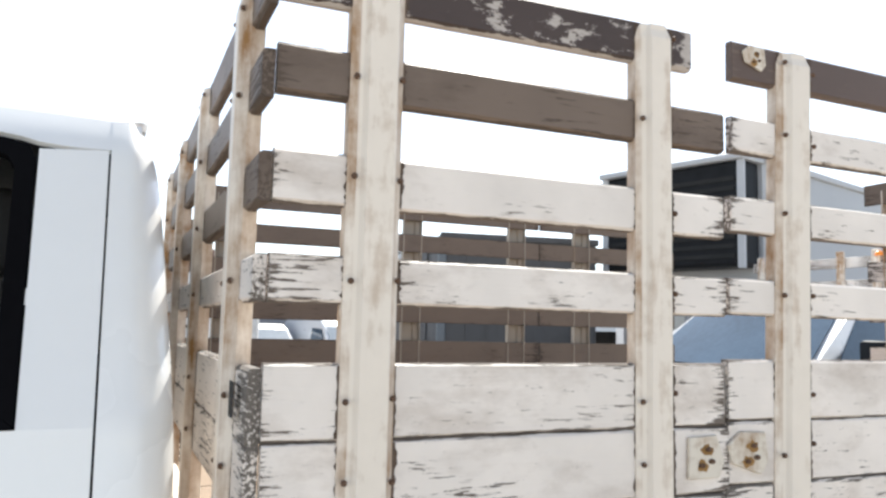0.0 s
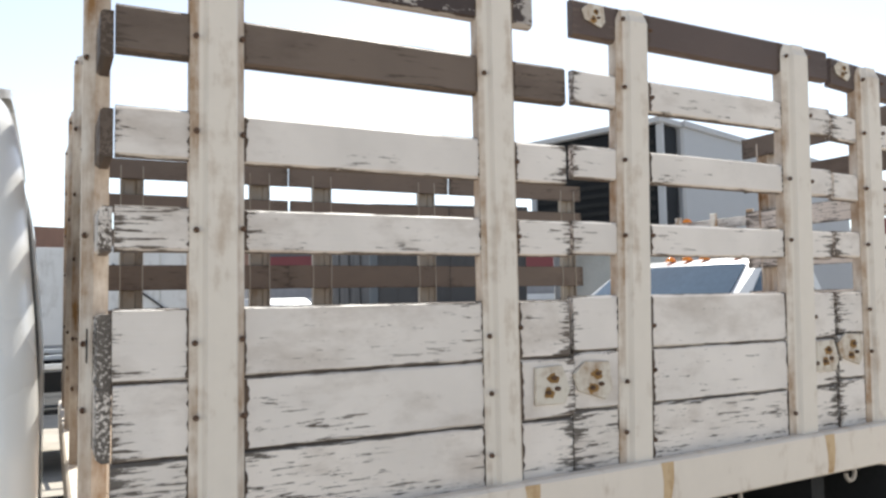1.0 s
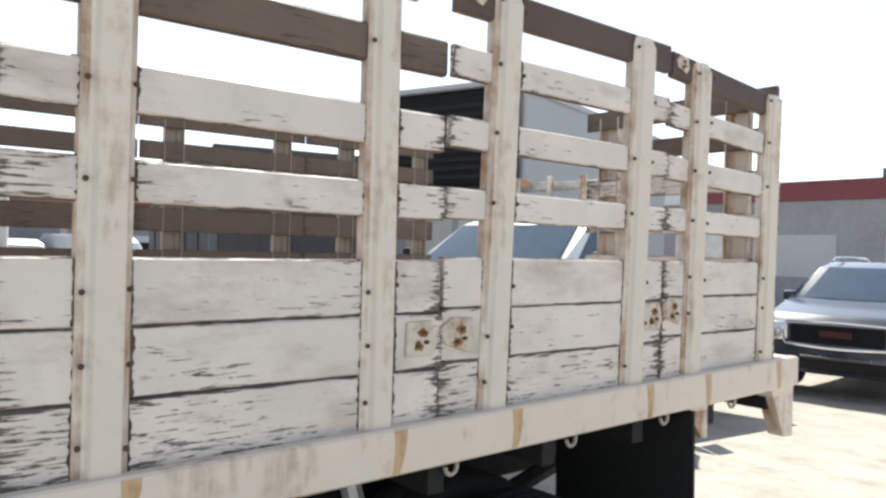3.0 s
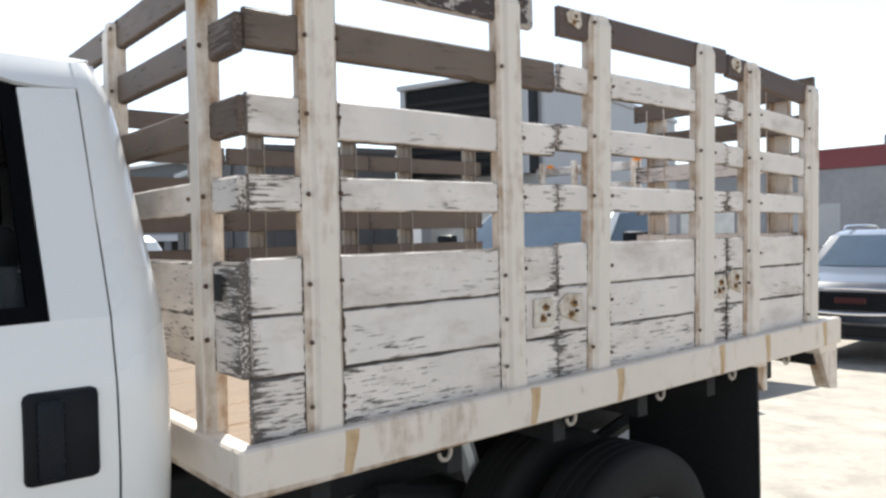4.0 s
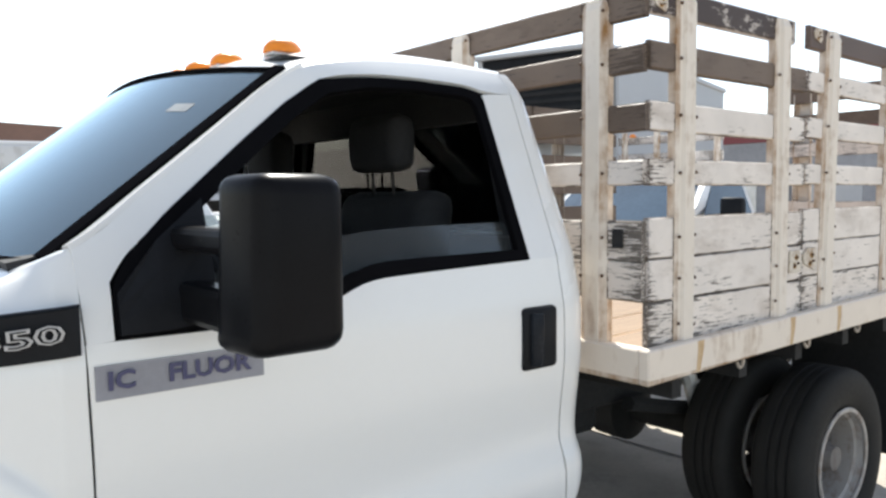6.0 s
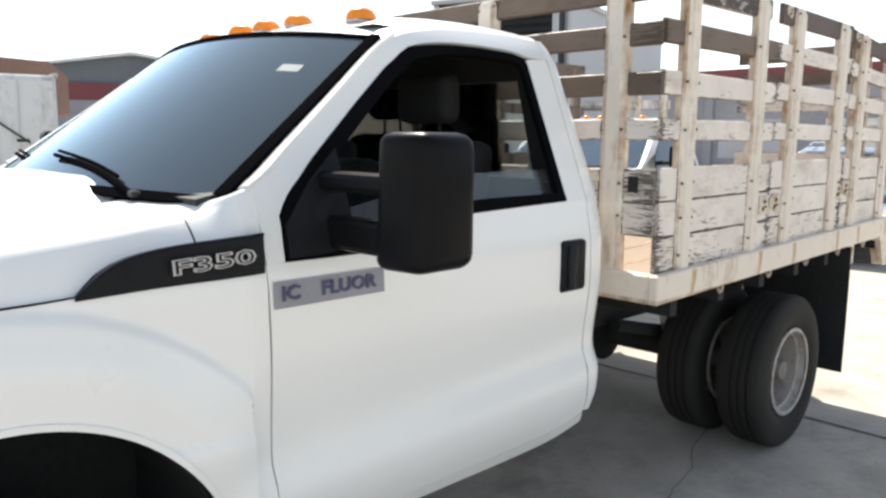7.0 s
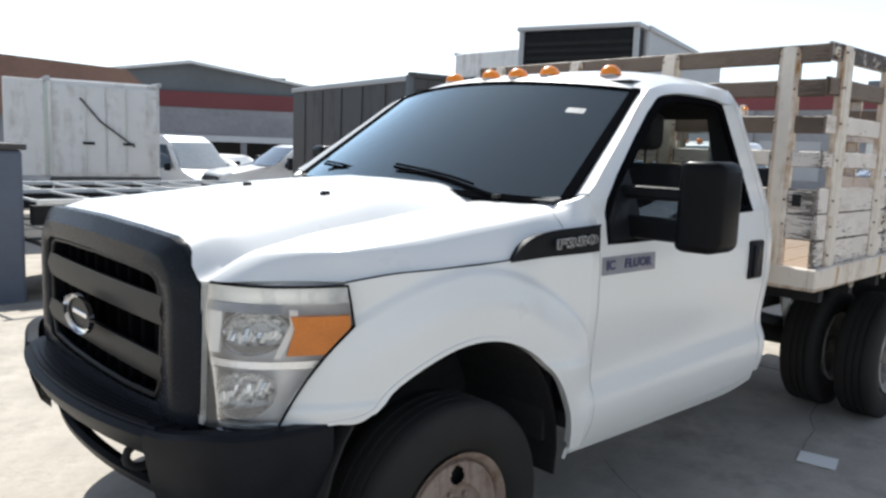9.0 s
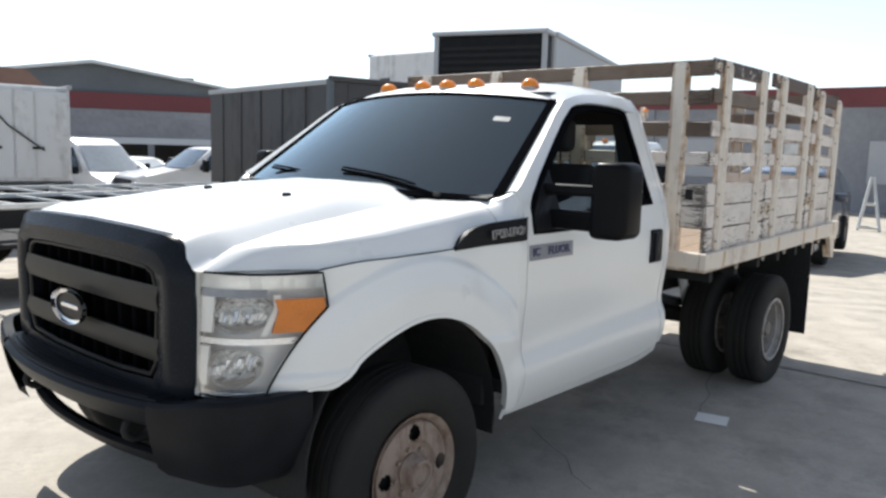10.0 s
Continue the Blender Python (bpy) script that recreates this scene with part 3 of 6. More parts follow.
for v in trim.verts:
    v.co = Vector((v.co.x - 0.035, v.co.y * 0.96, v.co.z * 0.985 + 0.015))
part("rear_trim", trim, M_INTERIOR, truck)
part("rear_window", sheet([[(2.305 - 0.06 * (z - 1.36), y, z) for y in (-0.78, 0, 0.78)] for z in (1.36, 1.74)], 0.004), M_GLASS, truck, "clear rear cab window")

# windscreen, curved glass with a black edge
def screen_point(u, v):
    w = 0.922 - 0.128 * v
    bow = 1 - u * u
    return Vector((0.90 - 0.17 * bow + (0.575 + 0.03 * bow) * v, u * w, 1.378 + 0.015 * bow + v * (0.430 + 0.034 * bow)))


def screen_rows(u0, u1, v0, v1, out, nu=22, nv=10):
    n = Vector((-0.64, 0, 0.77))
    return [[tuple(screen_point(u0 + (u1 - u0) * i / nu, v0 + (v1 - v0) * j / nv) + n * out) for i in range(nu + 1)] for j in range(nv + 1)]


# roof panel, one crowned sheet
def roof_edge(x):
    for (x0, z0), (x1, z1) in zip(roof_high, roof_high[1:]):
        if x <= x1:
            return z0 + (z1 - z0) * (x - x0) / (x1 - x0)
    return roof_high[-1][1]


def roof_rows():
    rows = []
    for i in range(41):
        u = -1 + 2 * i / 40
        u = math.copysign(abs(u) ** 0.8, u)
        front = screen_point(u, 1.0) + Vector((0.010, 0, 0.004))
        rear = 2.305 - 0.065 * max(0.0, (abs(u) - 0.84) / 0.16) ** 2
        row = []
        for j in range(25):
            v = (j / 24) ** 1.3
            x = front.x + v * (rear - front.x)
            e = roof_edge(x)
            full = e + 0.078 * (1 - abs(u) ** 4.5) - 0.016 * smooth01(0.85, 1, v) * (1 - abs(u) ** 4)
            w = smooth01(-0.12, 0.20, v) if v > 0 else 0.0
            w = w + (1 - w) * abs(u) ** 6
            row.append((x, u * (body_y(x, e) - 0.001), front.z + (full - front.z) * w))
        rows.append(row)
    return rows


part("roof", sheet(roof_rows(), 0.02), M_PAINT, truck, smooth=True)

part("windscreen", sheet(screen_rows(-0.985, 0.985, -0.085, 0.985, 0.0), 0.005), M_WINDSCREEN, truck, "large tinted curved windscreen", smooth=True)
part("screen_surround", sheet(screen_rows(-1.0, -0.958, -0.05, 1.0, 0.006, 2, 12), 0.012), M_SEAL, truck)
part("screen_surround", sheet(screen_rows(0.986, 1.0, -0.05, 1.0, 0.004, 2, 12), 0.012), M_SEAL, truck)
part("screen_surround", sheet(screen_rows(-1.0, 1.0, 0.985, 1.002, 0.002, 22, 1), 0.010), M_SEAL, truck)
part("screen_surround", sheet(screen_rows(-0.985, 0.985, -0.10, -0.06, 0.004, 22, 1), 0.012), M_SEAL, truck)
for s in (-1, 1):
    a = curve_pts([(x, s * body_y(x, z), z) for x, z in roof_high[:7]], 16)
    b = [screen_point(s * 0.99, i / 15) + Vector((0.012, 0, -0.014)) for i in range(16)]
    part("screen_pillar", sheet([[tuple(p) for p in a], [tuple(p.lerp(q, 0.5) + Vector((-0.006, 0, 0.006))) for p, q in zip(a, b)], [tuple(q) for q in b]], 0.012, flip=(s < 0)), M_PAINT, truck, smooth=True)
part("screen_sticker", sheet(screen_rows(-0.80, -0.70, 0.715, 0.765, 0.006, 2, 1)), M_PALE_STICKER, truck, "small pale sticker on the windscreen")
for a, b, c in (((0.772, 0.0, 1.447), (0.765, -0.33, 1.415), (0.745, -0.655, 1.362)), ((0.842, 0.66, 1.436), (0.80, 0.40, 1.420), (0.77, 0.14, 1.385))):
    w = part("wiper", tube(curve_pts([a, b, c], 12), 0.0075, 6), M_SEAL, truck, "black windscreen wiper")
    part("wiper_blade", tube([(p[0] + 0.012, p[1], p[2] + 0.013) for p in curve_pts([a, b, c], 10)[:8]], 0.0055, 5), M_SEAL, w)
    part("wiper_pivot", box((c[0] - 0.010, c[1] - 0.022, c[2] - 0.010), (c[0] + 0.014, c[1] + 0.014, c[2] + 0.009), 0.005), M_BAR, w)

# bonnet
def along(x, pts):
    """A value between the (place, value) pairs."""
    for (x0, v0), (x1, v1) in zip(pts, pts[1:]):
        if x <= x1:
            return v0 + (v1 - v0) * max(0.0, (x - x0) / (x1 - x0))
    return pts[-1][1]


CREASE = 0.62


def bonnet_skin(x, w):
    """Height of the bonnet's surface, carried on over the fender shoulders behind it."""
    half = body_y(max(x, -0.16), 1.19) - 0.004
    half = half * (1 - max(0, -0.16 - x) * 0.35)
    yc = along(x, [(-0.50, 0.71), (-0.43, 0.705), (-0.30, 0.685), (-0.15, 0.66), (0.10, 0.63), (0.30, 0.60), (0.9, 0.52)])
    zc = 1.262 + 0.128 * smooth01(-0.7, 0.9, x) + 0.012 * (1 - w)
    zc -= 0.022 * smooth01(-0.35, -0.55, x)
    zk = along(x, [(-0.55, 1.160), (-0.43, 1.192), (-0.30, 1.218), (-0.15, 1.236), (0.03, 1.254), (0.25, 1.278), (0.50, 1.308), (0.9, 1.353)])
    lo = 1.150 + 0.025 * smooth01(-0.2, 0.3, x) + 0.105 * smooth01(0.45, 0.9, x)
    fall = 0.115 + 0.12 * smooth01(0.2, 0.75, x)
    if w <= yc:
        return zc + (zk - zc) * max(0.0, (w - yc + fall) / fall) ** 1.6
    s = min(1.0, (w - yc) / (half - yc))
    bulge = 0.034 * smooth01(-0.45, 0.0, x) * (1 - 0.75 * smooth01(0.25, 0.75, x))
    return zk + bulge * math.sin(math.pi * s ** 0.62) * (1 - 0.35 * s) + (lo - zk) * (0.22 * s ** 2 + 0.78 * max(0.0, (s - 0.84) / 0.16) ** 1.35)


def bonnet_rows():
    rows = []
    nx = 96
    across = [0.045 * i for i in range(9)] + [0.40 + 0.011 * i for i in range(20)] + [CREASE + 0.33 * (i / 40) ** 1.2 for i in range(41)]
    for i in range(nx + 1):
        v = (i / nx) ** 1.25
        row = []
        for u in [-w for w in across[:0:-1]] + across:
            w = abs(u)
            a = w / 0.95
            t = max(0.0, (a - 0.72) / 0.28)
            xf = -0.510 + 0.035 * min(1, a / 0.72) ** 2.2 + 0.315 * t - 0.055 * math.sin(math.pi * t)
            xr = 0.750 - 0.01 * a ** 2
            x = xf + (xr - xf) * v
            half = body_y(max(x, -0.16), 1.19) - 0.004
            half = half * (1 - max(0, -0.16 - x) * 0.35)
            yc = along(x, [(-0.50, 0.71), (-0.43, 0.705), (-0.30, 0.685), (-0.15, 0.66), (0.10, 0.63), (0.30, 0.60), (0.9, 0.52)])
            yy = w * yc / CREASE if w <= CREASE else yc + (half - yc) * (w - CREASE) / 0.33
            z = bonnet_skin(x, yy)
            rim = along(yy, [(0.0, 1.266), (0.34, 1.260), (0.57, 1.248), (0.62, 1.230), (0.70, 1.149), (1.2, 1.151)])
            z = z + (rim - z) * max(0.0, 1 - v / 0.13) ** 1.8
            row.append((x, math.copysign(yy, u), z))
        rows.append(row)
    return rows


part("bonnet", sheet(bonnet_rows(), 0.005, flip=True), M_PAINT, truck, "white sculpted bonnet with a raised middle", smooth=True)
for y in (-0.27, 0.33):
    part("washer_nozzle", box((0.205, y - 0.016, 1.335), (0.24, y + 0.016, 1.362), 0.006), M_BLACK, truck)
def cowl_corner_rows():
    """Fender shoulder behind the bonnet, rising to the foot of the screen pillar."""
    rows = []
    n = 32
    for i in range(29):
        x = 0.7455 + 0.1535 * i / 28
        k = smooth01(0.752, 0.905, x) ** 1.35
        half = body_y(x, 1.19) - 0.004
        inner = 0.60 + 0.27 * smooth01(0.70, 0.90, x)
        front = [Vector((x, half + (inner - half) * (j / n) ** 1.35, 0)) for j in range(n + 1)]
        for p in front:
            p.z = bonnet_skin(x, p.y) - 0.0015
        front[0].z = min(front[0].z, 1.262)
        top = body_y(x, 1.385)
        rear = line_pts([(x, body_y(x, 1.255) - 0.002, 1.255), (x, body_y(x, 1.32) - 0.002, 1.32), (x, top - 0.002, 1.378), (x, top - 0.010, 1.387), (x, top - 0.022, 1.388), (x, top - 0.055, 1.376), (x, 0.875, 1.350)], n + 1)
        rows.append([tuple(Vector(p).lerp(Vector(q), k)) for p, q in zip(front, rear)])
    return rows


for s in (-1, 1):
    part("cowl_corner", sheet(mirrored(cowl_corner_rows(), s), 0.005, flip=(s < 0)), M_PAINT, truck, smooth=True)


def cowl_rows():
    """Black tray between the bonnet's rear edge and the glass."""
    front, middle, rear = [], [], []
    for i in range(25):
        u = -1 + i / 12
        q = screen_point(u * 0.985, -0.085) + Vector((0.015, 0, -0.008))
        p = Vector((0.735 + 0.05 * u ** 6, u * 0.86, 0))
        p.z = bonnet_skin(p.x, abs(p.y)) - 0.012
        front.append(tuple(p))
        middle.append(tuple(p.lerp(q, 0.5) + Vector((0, 0, -0.012))))
        rear.append(tuple(q))
    return [front, middle, rear]


part("cowl", sheet(cowl_rows(), 0.006), M_SEAL, truck)

# wing vents with the model number
for s in (-1, 1):
    bot = [Vector((p[0], p[1])) for p in curve_pts([(0.47, 1.170, 0), (0.60, 1.174, 0), (0.75, 1.180, 0), (0.892, 1.187, 0)], 14)]
    top = [Vector((p[0], p[1])) for p in curve_pts([(0.47, 1.177, 0), (0.55, 1.236, 0), (0.67, 1.264, 0), (0.892, 1.282, 0)], 14)]
    rows = mirrored(between(bot, top, 4, lambda x, z: body_y(x, 1.2) + 0.012 - 0.05 * max(0, z - 1.22)), s)
    vent = part("wing_vent", sheet(rows, 0.03, flip=(s > 0)), M_BLACK, truck, "black wing vent badge", smooth=True)
    part("vent_trim", add_tube(bmesh.new(), [tuple(Vector(p)) for p in rows[-1]], 0.004, 5), M_GRILLE, vent)
    if s < 0:
        at = pose(0.764, -body_y(0.80, 1.2) - 0.018, 1.226, 90, -4, -8.5)
        wide = Matrix.Diagonal((1.52, 0.70, 1, 1))
        lettering("model_number", "F350", 0.066, M_SILVER, vent, at @ wide, 0.003, 0.0028)
        lettering("number_face", "F350", 0.066, M_BLACK, vent, at @ Matrix.Translation((0, 0, 0.0025)) @ wide, 0.003, -0.0012)

# grey strip on the door with half worn-off words
def strip(x0, x1, z0, z1, out):
    return sheet([[(x0 + (x1 - x0) * i / 6, -body_y(x0 + (x1 - x0) * i / 6, z) - out, z) for i in range(7)] for z in (z0, z1)], 0.001)


tape = part("door_sign", strip(0.914, 1.264, 1.093, 1.161, 0.004), M_STICKER, doors[0], "grey strip with worn blue letters")
for words, x in (("IC", 0.962), ("FLUOR", 1.142)):
    lettering("sign_letters", words, 0.050, M_INK, tape, pose(x, -body_y(x, 1.13) - 0.007, 1.128, 90, 0, 0) @ Matrix.Diagonal((1.15, 1, 1, 1)), 0.001, 0.0016)

# door handle: a black paddle in a black dish
for s, d in zip((-1, 1), doors):
    hy = body_y(2.13, 1.07)
    h = part("door_handle", box((2.062, s * (hy - 0.02) if s > 0 else -hy - 0.012, 0.975), (2.205, s * (hy + 0.012) if s > 0 else -hy + 0.02, 1.16), 0.016, 2), M_BLACK, d, "black moulded door handle", smooth=True)
    part("paddle", box((2.085, min(s * (hy + 0.008), s * (hy + 0.026)), 0.99), (2.135, max(s * (hy + 0.008), s * (hy + 0.026)), 1.145), 0.008, 2), M_GRILLE, h, smooth=True)

# towing mirrors
def mirror(s, out=0.0):
    bm = bmesh.new()
    add_box(bm, (1.108, 1.225, 1.196), (1.272, 1.392, 1.526), 0.04, None, 4)
    for v in bm.verts:
        v.co.y += out
        v.co.x += (v.co.y - 1.3) * 0.15 - (0.03 if v.co.x < 1.19 else 0) * (abs(v.co.z - 1.38) / 0.17) ** 2
        v.co.y *= s
    head = part("mirror", bm, M_MIRROR, truck, "large black towing mirror", smooth=True)
    bm = bmesh.new()
    add_box(bm, (1.252, 1.245, 1.30), (1.275, 1.362, 1.515), 0.01)
    add_box(bm, (1.252, 1.245, 1.235), (1.275, 1.362, 1.285), 0.01)
    for v in bm.verts:
        v.co.y += out
        v.co.x += (v.co.y - 1.3) * 0.15 + 0.004
        v.co.y *= s
    part("mirror_glass", bm, M_CHROME, head)
    for z0, z1 in ((1.375, 1.425), (1.225, 1.31)):
        bm = bmesh.new()
        add_box(bm, (1.09, 0.98, z0), (1.16, 1.26 + out, z1), 0.015, None, 2)
        for v in bm.verts:
            v.co.y *= s
        part("mirror_arm", bm, M_MIRROR, head)
    rows = between([Vector((0.968, 1.215)), Vector((1.06, 1.215)), Vector((1.17, 1.225))], [Vector((0.968, 1.30)), Vector((1.06, 1.40)), Vector((1.17, 1.485))], 3, lambda x, z: body_y(x, z) + 0.012)
    part("mirror_base", sheet(mirrored(rows, s), 0.05, flip=(s > 0)), M_BLACK, head)


mirror(-1)
mirror(1, -0.23)

# five orange roof lamps
LAMPS = [(1.59, -0.55), (1.575, -0.20), (1.565, 0.0), (1.575, 0.20), (1.61, 0.515)]
lamp_bm = bmesh.new()
bmesh.ops.create_uvsphere(lamp_bm, u_segments=16, v_segments=8, radius=1)
for v in lamp_bm.verts:
    v.co = Vector((v.co.x * 0.062, v.co.y * 0.042, max(0, v.co.z) * 0.045 - 0.004))
lamp_me = mesh_of("roof_lamp", lamp_bm, M_AMBER_DEEP, True)
for x, y in LAMPS:
    z = roof_edge(x) + 0.078 * (1 - abs(y / 0.80) ** 4.5) + 0.004
    lp = part("roof_lamp", lamp_me, None, truck, "orange teardrop clearance lamp", pose(x, y, z))
    part("lamp_base", box((-0.05, -0.032, -0.012), (0.05, 0.032, -0.005), 0.003), M_PAINT, lp)

# grille: chunky black surround, bars, oval emblem
def grille_x(y):
    return -0.538 + 0.022 * (abs(y) / 0.72) ** 2.2


def ring_rows(outer, inner, n):
    """Surround cross-sections round the opening: outer back, outer front, inner front, inner back."""
    rows = []
    for (oy, oz), (iy, iz) in zip(outer, inner):
        x0 = grille_x(oy)
        d = 0.05
        my, mz = iy * 0.45 + oy * 0.55, iz * 0.45 + oz * 0.55
        rows.append([(x0 + d, oy * 0.995, oz), (x0 + 0.035, oy, oz - 0.003), (x0 + 0.024, oy * 0.99, oz * 0.99 + 0.008), (grille_x(my) - 0.004, my, mz), (grille_x(my) - 0.008, my * 0.98, mz * 0.985 + 0.0135), (grille_x(iy) - 0.002, iy * 1.02, iz * 0.985 + 0.014), (grille_x(iy) + 0.005, iy, iz), (grille_x(iy) + 0.09, iy, iz)])
    return rows


def loop(pts, n):
    return [(p[0], p[1]) for p in line_pts([(a, b, 0) for a, b in pts + pts[:1]], n)]


outer = loop([(0.0, 1.274), (0.34, 1.268), (0.57, 1.258), (0.62, 1.242), (0.70, 1.145), (0.705, 1.0), (0.705, 0.76), (0.68, 0.69), (0.36, 0.672), (0, 0.668), (-0.36, 0.672), (-0.68, 0.69), (-0.705, 0.76), (-0.705, 1.0), (-0.70, 1.145), (-0.62, 1.242), (-0.57, 1.258), (-0.34, 1.268)], 109)
innr = loop([(0.0, 1.162), (0.30, 1.158), (0.48, 1.150), (0.525, 1.13), (0.55, 1.06), (0.548, 1.0), (0.535, 0.80), (0.50, 0.752), (0.28, 0.738), (0, 0.735), (-0.28, 0.738), (-0.50, 0.752), (-0.535, 0.80), (-0.548, 1.0), (-0.55, 1.06), (-0.525, 1.13), (-0.48, 1.150), (-0.30, 1.158)], 109)
grille = part("grille", sheet(ring_rows(outer, innr, 97)), M_GRILLE, truck, "black plastic grille with two wide bars and an oval badge", smooth=True)
for z0, z1, out in ((0.985, 1.085, 0.018), (0.812, 0.902, 0.018)):
    ys = [-0.54 + 0.054 * i for i in range(21)]
    rows = [[(grille_x(y) + dx - out, y, z) for y in ys] for dx, z in ((0.05, z1 - 0.012), (0.025, z1 - 0.006), (0.015, (z0 + z1) / 2), (0.025, z0 + 0.006), (0.05, z0 + 0.012))]
    part("grille_bar", sheet(rows), M_BAR, grille, "dark grey horizontal bar", smooth=True)
# Plain sheet behind the slots, coloured as their deep shade.
part("grille_mesh", sheet([[(grille_x(y) + 0.11, y, z) for y in [-0.56 + 0.056 * i for i in range(21)]] for z in (0.72, 1.18)], 0.01), M_RECESS_SHADE, grille)
for i in range(11):
    y = -0.51 + 0.102 * i
    part("grille_fin", box((grille_x(y) + 0.045, y - 0.011, 0.735), (grille_x(y) + 0.105, y + 0.011, 1.165), 0.004), M_SEAL, grille)
part("grille_trim", tube([(grille_x(y) + 0.012, y * 0.955, 0.948 + (z - 0.948) * 0.94) for y, z in innr], 0.008, 6), M_BAR, grille, "raised inner rim", smooth=True)
badge = bmesh.new()
add_lathe(badge, [(0.0, 0.0), (0.85, 0.0), (1.0, -0.25), (1.0, -1.0)], 32)
for v in badge.verts:
    v.co = Vector((grille_x(0) - 0.035 - v.co.y * -0.022, v.co.x * 0.135, 0.938 + v.co.z * 0.066))
emblem = part("badge", badge, M_CHROME, grille, "oval chrome badge", smooth=True)
badge = bmesh.new()
add_lathe(badge, [(0.0, 0.0), (1.0, 0.0), (1.0, -1.0)], 32)
for v in badge.verts:
    v.co = Vector((grille_x(0) - 0.041 - v.co.y * -0.006, v.co.x * 0.112, 0.938 + v.co.z * 0.05))
part("badge_field", badge, M_BAR, emblem)
part("badge_mark", box((grille_x(0) - 0.046, -0.07, 0.930), (grille_x(0) - 0.041, 0.07, 0.946), 0.002), M_CHROME, emblem)

# headlamps wrapping round the corners
def lamp_surface(u, v, out=0.0):
    """u from the grille outward, v from the bottom up."""
    lo = Vector((-0.485, 0.702, 0.735)).lerp(Vector((-0.345, 0.885, 0.728)), u)
    lo.x += -0.02 * math.sin(math.pi * u)
    lo.y += 0.02 * math.sin(math.pi * u)
    hi = Vector((-0.475, 0.702, 1.148)).lerp(Vector((-0.155, 0.955, 1.142)), u)
    hi.x += -0.055 * math.sin(math.pi * u)
    hi.y += 0.035 * math.sin(math.pi * u)
    p = lo.lerp(hi, v)
    p.x += lamp_edge(v) * u ** 1.6
    p.y += 0.3 * lamp_edge(v) * u ** 2
    n = Vector((-0.72, 0.69, 0))
    return p + n * out


def lamp_rows(s, u0, u1, v0, v1, out, nu=12, nv=12):
    rows = []
    for j in range(nv + 1):
        r = []
        for i in range(nu + 1):
            p = lamp_surface(u0 + (u1 - u0) * i / nu, v0 + (v1 - v0) * j / nv, out)
            r.append((p.x, p.y * s, p.z))
        rows.append(r)
    return rows


def turn_rows(s):
    rows = []
    for j in range(7):
        v = 0.525 + 0.265 * j / 6
        u0 = 0.735 - 0.075 * j / 6
        r = []
        for i in range(9):
            p = lamp_surface(u0 + (0.985 - u0) * i / 8, v, 0.003)
            r.append((p.x, p.y * s, p.z))
        rows.append(r)
    return rows


def bowl(s, u, v, ru, rv, deep):
    """A reflector bowl sunk behind the lens, with a bulb."""
    bm = bmesh.new()
    rows = []
    for k in range(6):
        f = k / 5
        ring = []
        for i in range(25):
            a = 2 * math.pi * i / 24
            uu, vv = u + ru * (1 - f * 0.75) * math.cos(a), v + rv * (1 - f * 0.75) * math.sin(a)
            wob = 0.006 * math.sin(7 * a + 3 * k) * (0 < k < 5)
            p = lamp_surface(uu, vv, -0.02 - deep * f ** 0.6 + wob)
            ring.append((p.x, p.y * s, p.z))
        rows.append(ring)
    return sheet(rows)


